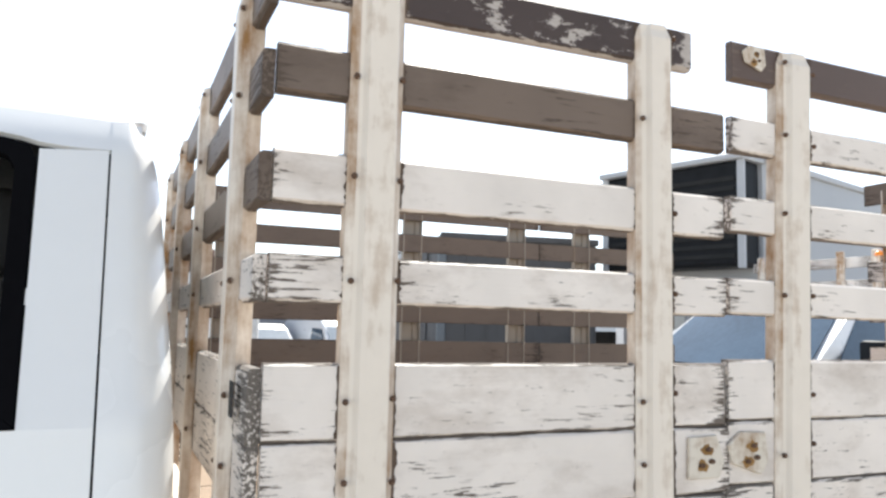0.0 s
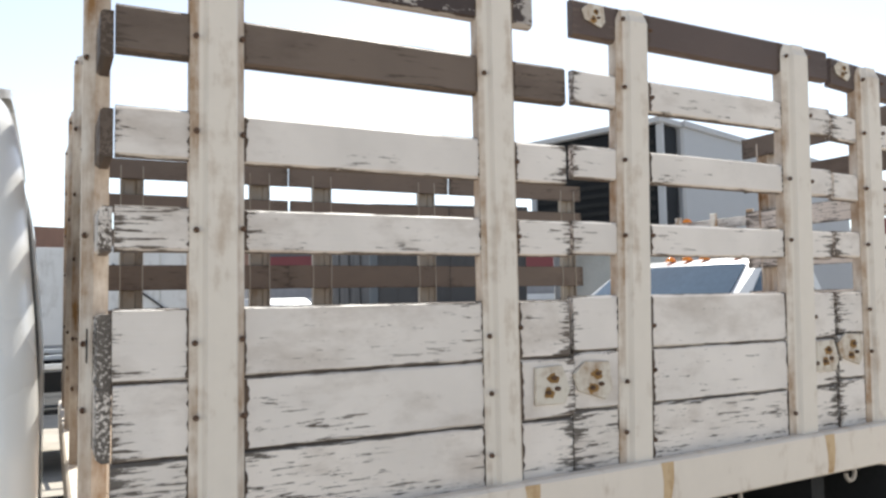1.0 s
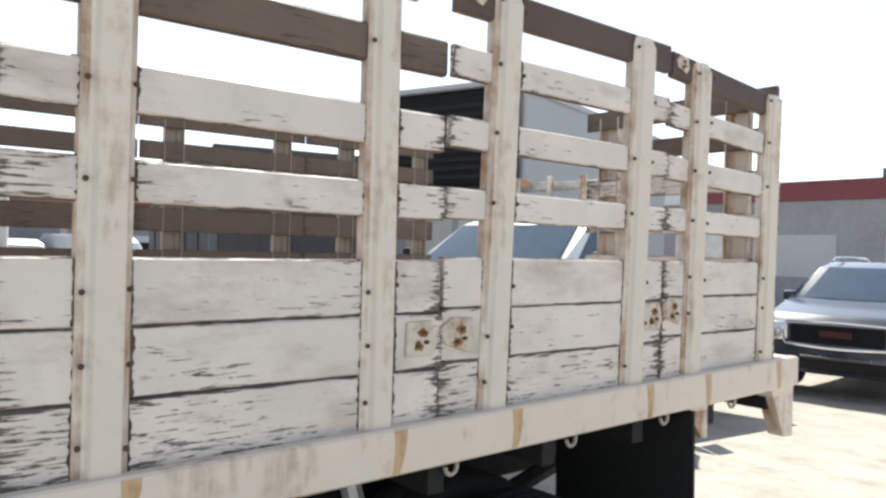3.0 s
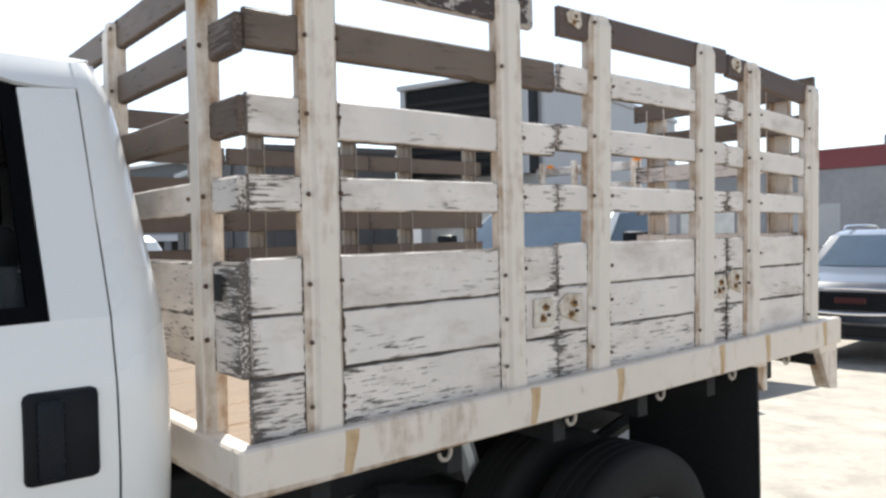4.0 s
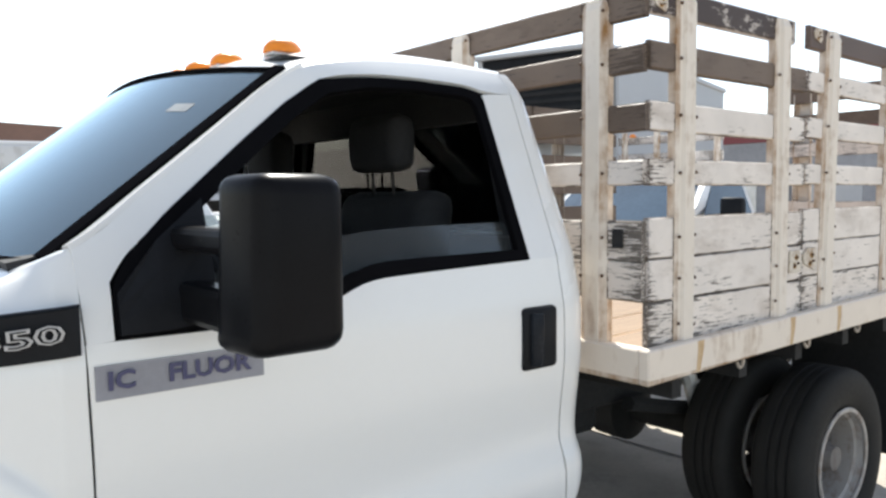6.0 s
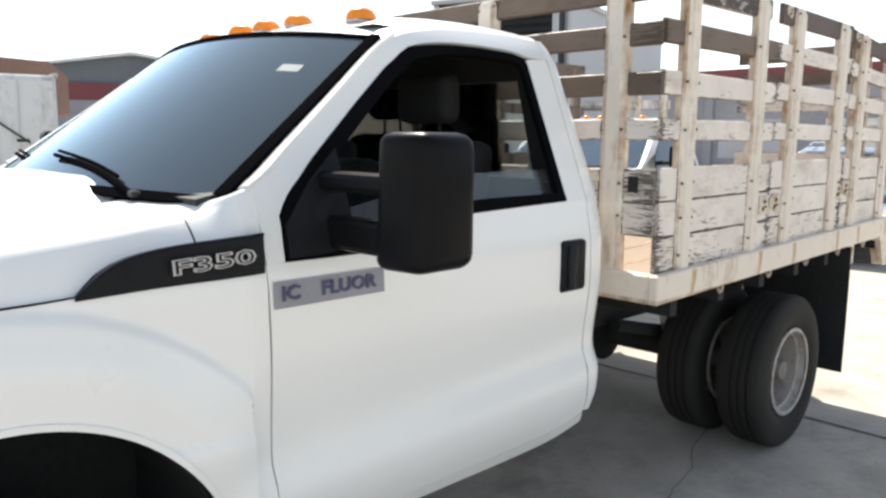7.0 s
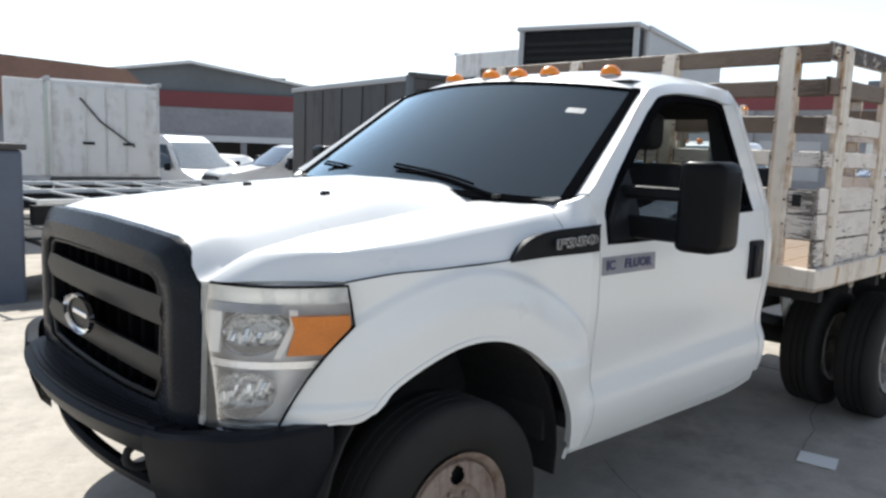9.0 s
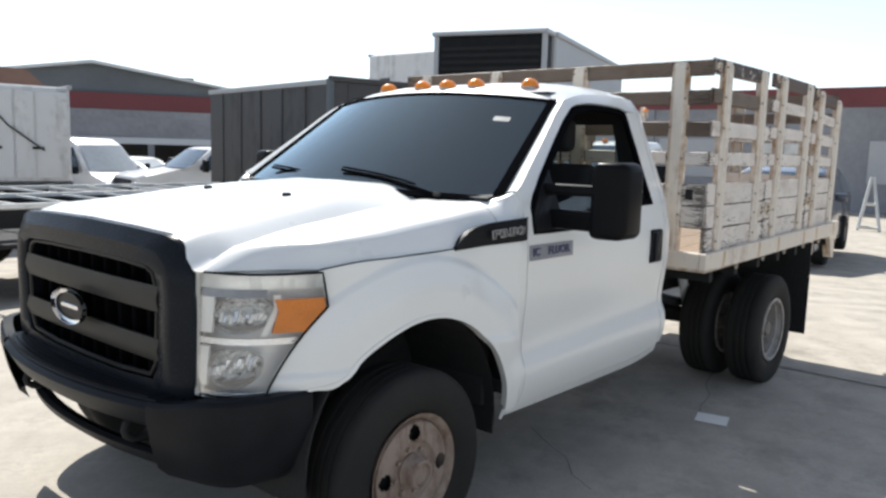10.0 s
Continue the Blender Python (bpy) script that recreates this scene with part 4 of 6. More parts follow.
for s in (-1, 1):
    hl = part("headlamp", sheet(lamp_rows(s, 0, 1, 0, 1, -0.09, 10, 10), 0.01), M_LAMP_SHELL, truck, "clear headlamp with chrome reflectors and an amber corner", smooth=True)
    part("reflector_bowl", bowl(s, 0.42, 0.665, 0.25, 0.15, 0.06), M_FACET, hl)
    part("reflector_bowl", bowl(s, 0.48, 0.235, 0.33, 0.165, 0.06), M_FACET, hl)
    for u, v in ((0.42, 0.66), (0.48, 0.23)):
        p = lamp_surface(u, v, -0.05)
        b = bmesh.new()
        bmesh.ops.create_uvsphere(b, u_segments=12, v_segments=8, radius=0.011)
        part("bulb", b, M_FACET, hl, "", pose(p.x, p.y * s, p.z), True)
    # Small pale quads draw the bowls' bright glints in colour.
    rnd = random.Random(11)
    for u, v, w, rise in ((0.42, 0.655, 0.20, 0.02), (0.46, 0.225, 0.25, 0.10)):
        for i in range(12):
            f = i / 12
            uu = u - w + 2 * w * f
            vv = v - 0.055 + rise * f + rnd.uniform(-0.02, 0.02)
            tall = rnd.uniform(0.035, 0.085)
            rows = []
            for dv, out in ((0.0, -0.030), (tall, -0.030 - rnd.uniform(0.0, 0.016))):
                a, b = lamp_surface(uu, vv + dv, out), lamp_surface(uu + 0.9 * w / 6, vv + dv + rnd.uniform(-0.012, 0.012), out + rnd.uniform(-0.006, 0.006))
                rows.append([(a.x, a.y * s, a.z), (b.x, b.y * s, b.z)])
            part("reflector_facet", sheet(rows, 0.002), M_REFLECTOR if i % 3 == 1 else M_LAMP_WHITE, hl)
    # Dark crescents set the bowls' shade and dark reflections in colour.
    for u, v, ru, rv, a0, a1, deep in ((0.42, 0.665, 0.27, 0.16, 205, 345, 0.45), (0.48, 0.235, 0.34, 0.175, 215, 350, 0.5), (0.42, 0.665, 0.27, 0.16, 120, 195, 0.22), (0.48, 0.235, 0.34, 0.175, 110, 205, 0.16), (0.42, 0.665, 0.27, 0.16, -10, 60, 0.14)):
        rows = [[], []]
        for i in range(17):
            a = radians(a0 + (a1 - a0) * i / 16)
            k = 1 - deep * math.sin(math.pi * i / 16)
            for row, m in zip(rows, (1.0, k)):
                p = lamp_surface(u + ru * m * math.cos(a), max(0.02, v + rv * m * math.sin(a)), -0.026)
                row.append((p.x, p.y * s, p.z))
        part("reflector_shade", sheet(rows, 0.003), M_LAMP_SHADE, hl, "crescent of shade painted in the chrome bowl")
    part("lamp_rib", sheet(lamp_rows(s, 0.0, 0.03, 0.0, 1.0, -0.004, 1, 10), 0.01), M_GALV, hl)
    part("turn_lens", sheet([[tuple(q) for q in r] for r in turn_rows(s)], 0.02), M_AMBER, hl, "amber turn lens", smooth=True)
    part("lamp_rib", sheet(lamp_rows(s, 0.645, 0.695, 0.50, 0.82, -0.012, 1, 6), 0.02), M_LAMP_WHITE, hl)
    part("lamp_rib", sheet(lamp_rows(s, 0.03, 0.98, 0.87, 0.985, -0.02, 14, 3), 0.012), M_LAMP_TOP, hl, smooth=True)
    part("lamp_rib", sheet(lamp_rows(s, 0.05, 0.60, 0.80, 0.868, -0.018, 10, 2), 0.012), M_LAMP_BAND, hl, smooth=True)
    part("lamp_rib", sheet(lamp_rows(s, 0.03, 0.98, 0.425, 0.475, -0.015, 14, 1), 0.02), M_REFLECTOR, hl)
    part("lamp_rib", sheet(lamp_rows(s, 0.04, 0.17, 0.51, 0.80, -0.02, 2, 6), 0.012), M_LAMP_WHITE, hl)
    part("lamp_rib", sheet(lamp_rows(s, 0.04, 0.15, 0.08, 0.40, -0.02, 2, 6), 0.012), M_LAMP_WHITE, hl)
    part("lamp_rib", sheet(lamp_rows(s, 0.02, 0.97, 0.015, 0.05, -0.012, 14, 1), 0.02), M_REFLECTOR, hl)
    part("lamp_lens", sheet(lamp_rows(s, 0, 1, 0, 1, 0.0, 14, 12), 0.004), M_LENS, hl, "clear outer lens", smooth=True).visible_shadow = False
    edge = [lamp_surface(1.0, j / 14, 0.002) for j in range(15)] + [lamp_surface(1 - i / 12, 1.0, 0.002) for i in range(1, 13)]
    part("lamp_gap", tube([(p.x, p.y * s, p.z) for p in edge], 0.004, 5), M_SEAL, hl)

# front bumper: black bar with a slot, wrapped round the corners
def bumper_path(y):
    a = abs(y)
    return -0.690 + 0.115 * (a / 0.70) ** 2.2


def bumper_rows(y0, y1, prof, n=20):
    return [[(bumper_path(y0 + (y1 - y0) * i / n) + dx, y0 + (y1 - y0) * i / n, z) for i in range(n + 1)] for dx, z in prof]


bumper = part("front_bumper", sheet(bumper_rows(-0.66, 0.66, [(0.22, 0.70), (0.10, 0.715), (0.02, 0.708), (0.0, 0.69), (0.035, 0.625), (0.055, 0.608), (0.18, 0.60), (0.22, 0.61), (0.22, 0.70)], 30)), M_BLACK, truck, "black front bumper with a slotted middle and a step pad", smooth=True)
part("bumper_lower", sheet(bumper_rows(-0.66, 0.66, [(0.175, 0.475), (0.135, 0.488), (0.115, 0.478), (0.122, 0.452), (0.145, 0.432), (0.175, 0.44), (0.175, 0.475)], 30)), M_BLACK, bumper, smooth=True)
for k in range(5):
    part("step_rib", sheet(bumper_rows(-0.58, 0.58, [(0.03 + k * 0.02, 0.713), (0.03 + k * 0.02, 0.723), (0.04 + k * 0.02, 0.723), (0.04 + k * 0.02, 0.713)], 20)), M_BLACK, bumper)
part("step_pad", sheet(bumper_rows(-0.62, 0.62, [(0.02, 0.712), (0.025, 0.718), (0.15, 0.718), (0.16, 0.712)], 20)), M_BLACK, bumper)
for s in (-1, 1):
    path = [(-0.607, 0.60), (-0.586, 0.68), (-0.560, 0.77), (-0.522, 0.85), (-0.465, 0.905), (-0.39, 0.935), (-0.29, 0.955), (-0.20, 0.962)]
    pp = curve_pts([(a, b, 0) for a, b in path], 22)
    rows = []
    for dz, inset in ((0.75, 0.05), (0.748, 0.012), (0.735, 0.0), (0.66, -0.001), (0.56, 0.02), (0.47, 0.05), (0.43, 0.09)):
        r = []
        for i, p in enumerate(pp):
            q = pp[min(i + 1, 21)] - pp[max(i - 1, 0)]
            n = Vector((q.y, -q.x, 0)).normalized()
            f = i / 21
            zz = dz - (0.0 if dz < 0.7 else 0.036 * (1 - smooth01(0.05, 0.45, f)))
            r.append((p.x + n.x * inset, s * (p.y + n.y * inset), zz))
        rows.append(r)
    end = part("bumper_end", sheet(rows), M_BLACK, bumper, smooth=True)
    hook = [(-0.54 + 0.05 * math.cos(a), s * 0.42, 0.565 + 0.04 * math.sin(a)) for a in [radians(d) for d in range(30, 331, 30)]]
    part("tow_hook", tube(hook, 0.014, 8), M_DARK, bumper)

# cab interior: seats, wheel, dash
def seat(y):
    bm = bmesh.new()
    add_box(bm, (1.35, y - 0.27, 0.80), (1.95, y + 0.27, 1.0), 0.06, None, 3)
    b2 = bmesh.new()
    add_box(b2, (1.92, y - 0.26, 0.92), (2.08, y + 0.26, 1.50), 0.06, None, 3)
    add_bm(bm, b2, Matrix.Translation((0, 0, 0)))
    for v in bm.verts:
        if v.co.z > 1.02:
            v.co.x += (v.co.z - 1.0) * 0.16
    st = part("seat", bm, M_SEAT, truck, "dark grey cloth seat", smooth=True)
    part("headrest", add_box(bmesh.new(), (1.965, y - 0.145, 1.565), (2.075, y + 0.145, 1.755), 0.045, None, 3), M_SEAT, st, smooth=True)
    for d in (-0.06, 0.06):
        part("headrest_rod", tube([(2.03, y + d, 1.46), (2.02, y + d, 1.60)], 0.006, 6), M_BAR, st)


seat(-0.42)
seat(0.42)
part("middle_seat", add_box(bmesh.new(), (1.9, -0.14, 0.85), (2.05, 0.14, 1.42), 0.05, None, 2), M_SEAT, truck, smooth=True)
part("dashboard", sheet([[(x, y, z) for y in (-0.9, -0.45, 0, 0.45, 0.9)] for x, z in ((0.80, 1.34), (0.95, 1.37), (1.12, 1.34), (1.20, 1.22), (1.22, 0.95))], 0.02), M_INTERIOR, truck, smooth=True)
part("steering_wheel", add_bm(bmesh.new(), lathe([(0.19 + 0.015 * math.cos(a), 0.015 * math.sin(a)) for a in [radians(45 * i) for i in range(8)]], 28, None, True), pose(1.38, -0.42, 1.24, 0, 0, 90) @ pose(0, 0, 0, -25)), M_INTERIOR, truck, smooth=True)
part("cab_floor", box((0.85, -0.98, 0.50), (2.29, 0.98, 0.56)), M_INTERIOR, truck)
part("firewall", box((0.78, -0.92, 0.45), (0.82, 0.92, 1.33)), M_INTERIOR, truck)
part("headlining", sheet([[(x, y, 1.855) for y in (-0.72, 0, 0.72)] for x in (1.5, 2.24)], 0.01), M_INTERIOR, truck)
for s in (-1, 1):
    part("door_trim", sheet([[(x, s * 0.985, z) for x in (0.95, 1.5, 2.22)] for z in (0.56, 1.215)], 0.02), M_INTERIOR, truck)
part("rear_shelf_trim", box((2.22, -0.95, 0.56), (2.285, 0.95, 1.35)), M_INTERIOR, truck)
part("inside_mirror", box((1.30, -0.13, 1.70), (1.325, 0.13, 1.76), 0.01), M_INTERIOR, truck)

# wheel arch liners and engine bay mass
for s in (-1, 1):
    rows = []
    for y in (0.50, 0.97):
        rows.append([(0.285 + 0.53 * math.cos(radians(a)), s * y, 0.42 + 0.53 * math.sin(radians(a))) for a in range(-10, 191, 10)])
    part("arch_liner", sheet(rows, 0.01), M_DARK, truck)
    part("arch_wall", sheet([[(-0.35, s * 0.50, 0.46), (0.0, s * 0.50, 0.46), (0.12, s * 0.50, 0.26), (0.9, s * 0.50, 0.26)], [(x, s * 0.50, 1.1) for x in (-0.35, 0.0, 0.12, 0.9)]], 0.01), M_DARK, truck)
part("engine_block", box((-0.10, -0.40, 0.50), (0.75, 0.40, 1.12), 0.05), M_DARK, truck)
part("radiator", box((-0.38, -0.66, 0.64), (-0.33, 0.66, 1.14)), M_RECESS_SHADE, truck)


# wheels
def tyre_profile(w):
    h = w / 2
    return [(0.218, -h * 0.72), (0.25, -h * 0.93), (0.30, -h), (0.345, -h * 0.98), (0.373, -h * 0.90), (0.386, -h * 0.80), (0.392, -h * 0.62)] + \
        sum([[(0.392, c - 0.016), (0.381, c - 0.012), (0.381, c - 0.004), (0.392, c)] for c in (-h * 0.36, -h * 0.02, h * 0.32)], []) + \
        [(0.392, h * 0.62), (0.386, h * 0.80), (0.373, h * 0.90), (0.345, h * 0.98), (0.30, h), (0.25, h * 0.93), (0.218, h * 0.72)]


tyre_me = mesh_of("tyre", lathe(tyre_profile(0.235), 56, None, True), M_RUBBER, True)


def wheel_disc(prof, holes, radius, size):
    """A pressed steel disc, in one piece, with round hand holes left open."""
    bm = bmesh.new()
    seg = 120
    fine = []
    for (r0, h0), (r1, h1) in zip(prof, prof[1:]):
        n = max(1, int((r0 - r1) / 0.005))
        fine += [(r0 + (r1 - r0) * i / n, h0 + (h1 - h0) * i / n) for i in range(n)]
    fine.append(prof[-1])
    rings = [[bm.verts.new((r * math.cos(2 * math.pi * i / seg), h, r * math.sin(2 * math.pi * i / seg))) for i in range(seg)] for r, h in fine]
    for k, (a, b) in enumerate(zip(rings, rings[1:])):
        rm = (fine[k][0] + fine[k + 1][0]) / 2
        for i in range(seg):
            ang = (i + 0.5) / seg * holes
            arc = abs(ang - round(ang)) / holes * 2 * math.pi * rm
            if math.hypot(rm - radius, arc) < size:
                continue
            bm.faces.new((a[i], a[(i + 1) % seg], b[(i + 1) % seg], b[i]))
    return bm


rim_me = mesh_of("rim", lathe([(0.222, -0.10), (0.226, -0.105), (0.214, -0.098), (0.206, -0.085), (0.203, -0.070), (0.192, -0.062), (0.188, -0.02), (0.186, 0.02), (0.188, 0.05), (0.196, 0.075), (0.214, 0.098), (0.226, 0.105)], 48), M_WHEEL_GREY, True)
lip_me = mesh_of("rim_lip", lathe([(0.216 + 0.011 * math.cos(a), -0.103 + 0.007 * math.sin(a)) for a in [radians(60 * i) for i in range(6)]], 48, None, True), M_WHEEL_GREY, True)
rim_beige_me = mesh_of("rim", lathe([(0.222, -0.10), (0.226, -0.105), (0.214, -0.098), (0.196, -0.075), (0.19, 0.0), (0.196, 0.075), (0.214, 0.098), (0.226, 0.105)], 48), M_WHEEL, True)
disc_out_me = mesh_of("wheel_disc", wheel_disc([(0.197, -0.07), (0.19, -0.09), (0.178, -0.094), (0.13, -0.098), (0.120, -0.096), (0.112, -0.082), (0.104, -0.078), (0.066, -0.078)], 4, 0.152, 0.030), M_WHEEL, True)
disc_in_me = mesh_of("wheel_disc", wheel_disc([(0.188, 0.03), (0.184, 0.044), (0.178, 0.050), (0.172, 0.062), (0.160, 0.074), (0.146, 0.08), (0.132, 0.083), (0.115, 0.084), (0.06, 0.084)], 8, 0.156, 0.017), M_WHEEL_SHADED, True)
hub_me = mesh_of("hub", lathe([(0.068, -0.07), (0.068, -0.088), (0.062, -0.094), (0.057, -0.135), (0.052, -0.142), (0.044, -0.142), (0.040, -0.128), (0.0, -0.126)], 28), M_WHEEL, True)
hub_long_me = mesh_of("hub", lathe([(0.066, 0.12), (0.066, -0.03), (0.055, -0.045), (0.05, -0.07), (0.0, -0.072)], 28), M_WHEEL_SHADED, True)
drum_me = mesh_of("brake_drum", lathe([(0.18, 0.02), (0.18, -0.045), (0.17, -0.052), (0.0, -0.052)], 32), M_DARK, True)
nut_small_me = mesh_of("wheel_nut", lathe([(0.010, 0.0), (0.010, -0.012), (0.006, -0.015), (0.0, -0.015)], 6), M_WHEEL)
nut_me = mesh_of("wheel_nut", lathe([(0.014, 0.0), (0.014, -0.025), (0.008, -0.03), (0.0, -0.03)], 6), M_BOLT)


def wheel(x, y, s, outer):
    """outer: dish turned outward, as on a front axle; else sunk, as on the outer wheel of a pair."""
    m = pose(x, y, TYRE, 0, 0, 0 if s < 0 else 180)
    w = part("wheel", tyre_me, None, truck, "worn black tyre on a rusty beige steel wheel" if outer else "worn black tyre on a grey steel wheel", m)
    part("rim", rim_beige_me if outer else rim_me, None, w)
    if outer:
        part("brake_drum", drum_me, None, w)
    else:
        part("rim_lip", lip_me, None, w)
    part("wheel_disc", disc_out_me if outer else disc_in_me, None, w)
    part("hub", hub_me if outer else hub_long_me, None, w)
    for i in range(8):
        a = 2 * math.pi * i / 8 + 0.2
        part("wheel_nut", nut_small_me if outer else nut_me, None, w, "", pose((0.087 if outer else 0.10) * math.cos(a), -0.077 if outer else 0.08, (0.087 if outer else 0.10) * math.sin(a)))


for s in (-1, 1):
    wheel(FRONT_AXLE, s * 0.935, s, True)
    wheel(REAR_AXLE, s * 1.075, s, False)
    wheel(REAR_AXLE, s * 0.745, s, False)
part("rear_axle", add_bm(bmesh.new(), lathe([(0.06, -0.75), (0.065, -0.12), (0.17, -0.08), (0.17, 0.08), (0.065, 0.12), (0.06, 0.75)], 20), pose(REAR_AXLE, 0, TYRE)), M_DARK, truck, smooth=True)
part("front_axle", add_bm(bmesh.new(), lathe([(0.05, -0.8), (0.05, 0.8)], 16), pose(FRONT_AXLE, 0, TYRE - 0.02)), M_DARK, truck)
for s in (-1, 1):
    part("frame_rail", box((-0.45, s * 0.43 - 0.04, 0.56), (5.1, s * 0.43 + 0.04, 0.76), 0.01), M_DARK, truck)
    part("leaf_spring", tube(curve_pts([(3.2, s * 0.55, 0.58), (3.88, s * 0.55, 0.46), (4.56, s * 0.55, 0.60)], 14), 0.035, 6), M_DARK, truck)
part("fuel_tank", box((2.5, -0.40, 0.42), (3.2, -0.02, 0.66), 0.05, 2), M_DARK, truck)
part("exhaust_silencer", add_bm(bmesh.new(), lathe([(0.0, -0.35), (0.09, -0.34), (0.09, 0.34), (0.0, 0.35)], 20), pose(2.75, 0.28, 0.50, 0, 0, 90)), M_DARK, truck, smooth=True)
part("tail_pipe", tube(curve_pts([(3.1, 0.28, 0.5), (3.6, 0.40, 0.62), (4.3, 0.42, 0.62), (4.75, 0.75, 0.52)], 16), 0.035, 8), M_DARK, truck)
part("step_bracket", tube(curve_pts([(2.42, -0.55, 0.70), (2.46, -0.62, 0.48), (2.52, -0.64, 0.42)], 8), 0.03, 8), M_DARK, truck)
part("canister", add_bm(bmesh.new(), lathe([(0, -0.10), (0.05, -0.095), (0.05, 0.095), (0, 0.10)], 16), pose(2.50, -0.60, 0.44, 90)), M_DARK, truck, smooth=True)
for s in (-1, 1):
    part("shock_absorber", tube([(3.62, s * 0.62, 0.48), (3.52, s * 0.56, 0.90)], 0.035, 8), M_GALV, truck)
    rows = [[(4.47 + 0.015 * math.sin(3 * z), s * y, z) for y in (0.62, 0.82, 1.02, 1.215)] for z in (0.215, 0.45, 0.68, 0.93)]
    part("mud_flap", sheet(rows, 0.012), M_DARK, truck, "black rubber mud flap")

# flatbed: rails, cross members, floor planks, hooks
RAKE = 0.0185                 # the unladen bed rises towards its rear


def bed(x, z):
    return z + RAKE * (x - SX)


for s in (-1, 1):
    bm = bmesh.new()
    add_prism(bm, [(SX, 0.902), (5.17, bed(5.17, 0.902)), (5.17, bed(5.17, SZ)), (SX, SZ)], "y", s * 1.18, s * 1.22, 0.006, 1)
    rail = part("bed_rail", bm, M_RAIL, truck, "cream painted steel bed rail with rust streaks")
    for x in (2.657, 3.255, 3.629, 4.198, 4.515, 4.98):
        up = bed(x, 0.0)
        part("rust_streak", sheet([[(x + 0.03 + d * (0.5 + 0.5 * (z - 0.9) / 0.13) + 0.005 * math.sin(37 * z + x), s * 1.2204, z + up) for d in (-0.008, 0.012, 0.034)] for z in (0.907, 0.932, 0.962, 0.987, 1.008)]), M_STREAK, rail)
    part("rail_gusset", prism([(4.47, 0.944), (4.60, 0.944), (4.60, 0.825), (4.57, 0.825)], "y", s * 1.15, s * 1.19), M_RAIL, rail)
    part("rail_gusset", prism([(5.0, 0.955), (5.168, 0.955), (5.168, 0.755), (5.10, 0.762)], "y", s * 1.14, s * 1.20), M_RAIL, rail)
    for x in (3.0, 3.48, 3.92, 4.36, 4.76):
        pts = [(x + 0.019 * math.cos(radians(a)), s * 1.185, bed(x, 0.885) + 0.021 * math.sin(radians(a))) for a in range(80, -181, -20)]
        part("rope_hook", tube(pts, 0.006, 6), M_HOOK, rail, "small pale steel rope hook")
part("bed_front_rail", box((SX, -1.1795, 0.902), (SX + 0.05, 1.1795, SZ - 0.001), 0.006), M_RAIL, truck, "cream painted front bed rail")
part("bed_rear_rail", box((5.11, -1.1795, 0.932), (5.168, 1.1795, SZ + 0.049), 0.006), M_RAIL, truck)
for i in range(7):
    x = 2.62 + 0.4 * i
    part("cross_member", box((x, -1.17, bed(x, 0.82)), (x + 0.05, 1.17, bed(x, 0.964))), M_DARK, truck)
plank_me = mesh_of("floor_plank", box((0, -0.1045, -0.02), (2.62, 0.1045, 0.012), 0.006), M_FLOOR_WOOD)
for i in range(11):
    part("floor_plank", plank_me, None, truck, "", pose(2.485, -1.06 + 0.212 * i, 0.988 + 0.003 * (i % 3), 0, -math.degrees(math.atan(RAKE)), 0))


# ---- stake racks ----
bolt_me = mesh_of("bolt", lathe([(0.0056, 0.0), (0.0056, -0.004), (0.0035, -0.007), (0.0, -0.008)], 8), M_BOLT)
RND = random.Random(5)
LEVELS = [(1.005, 1.1465), (1.147, 1.2745), (1.275, 1.406), (1.512, 1.592), (1.686, 1.772), (1.862, 1.947), (2.022, 2.112)]


def board_mesh(length, height, mat):
    n = max(4, int(length / 0.16))
    rows = []
    for z, y in ((0.0, 0.008), (0.0, -0.003), (0.006, -0.011), (height - 0.005, -0.011), (height, -0.005), (height, 0.011), (0, 0.011)):
        rows.append([(length * i / n, y, z + (RND.uniform(-0.0015, 0.0015) if 0 < z < height else 0)) for i in range(n + 1)])
    R = len(rows)
    bm = bmesh.new()
    vs = [[bm.verts.new(p) for p in r] for r in rows]
    for k in range(R):
        for i in range(n):
            bm.faces.new((vs[k][i], vs[k][i + 1], vs[(k + 1) % R][i + 1], vs[(k + 1) % R][i]))
    bm.faces.new([vs[k][0] for k in range(R - 1, -1, -1)])
    bm.faces.new([vs[k][n] for k in range(R)])
    return mesh_of("board", bm, mat)


def post_mesh(w, z0, z1, mat):
    """A bent sheet-steel stake: a flat face with two side lips and a folded top."""
    h = w / 2
    prof = [(-h, 0.030), (-h, 0.002), (-h * 0.55, -0.006), (-h * 0.40, -0.016), (h * 0.62, -0.018), (h * 0.85, -0.004), (h, 0.004), (h, 0.030)]
    rows = []
    for z, k in ((z0, 1), (z0 + (z1 - z0) * 0.5, 1), (z1 - 0.03, 1), (z1 - 0.012, 0.9), (z1, 0.72)):
        rows.append([(x * k, y if k == 1 else y * 0.6, z) for x, y in prof])
    return mesh_of("post", sheet(rows, 0.005), mat)


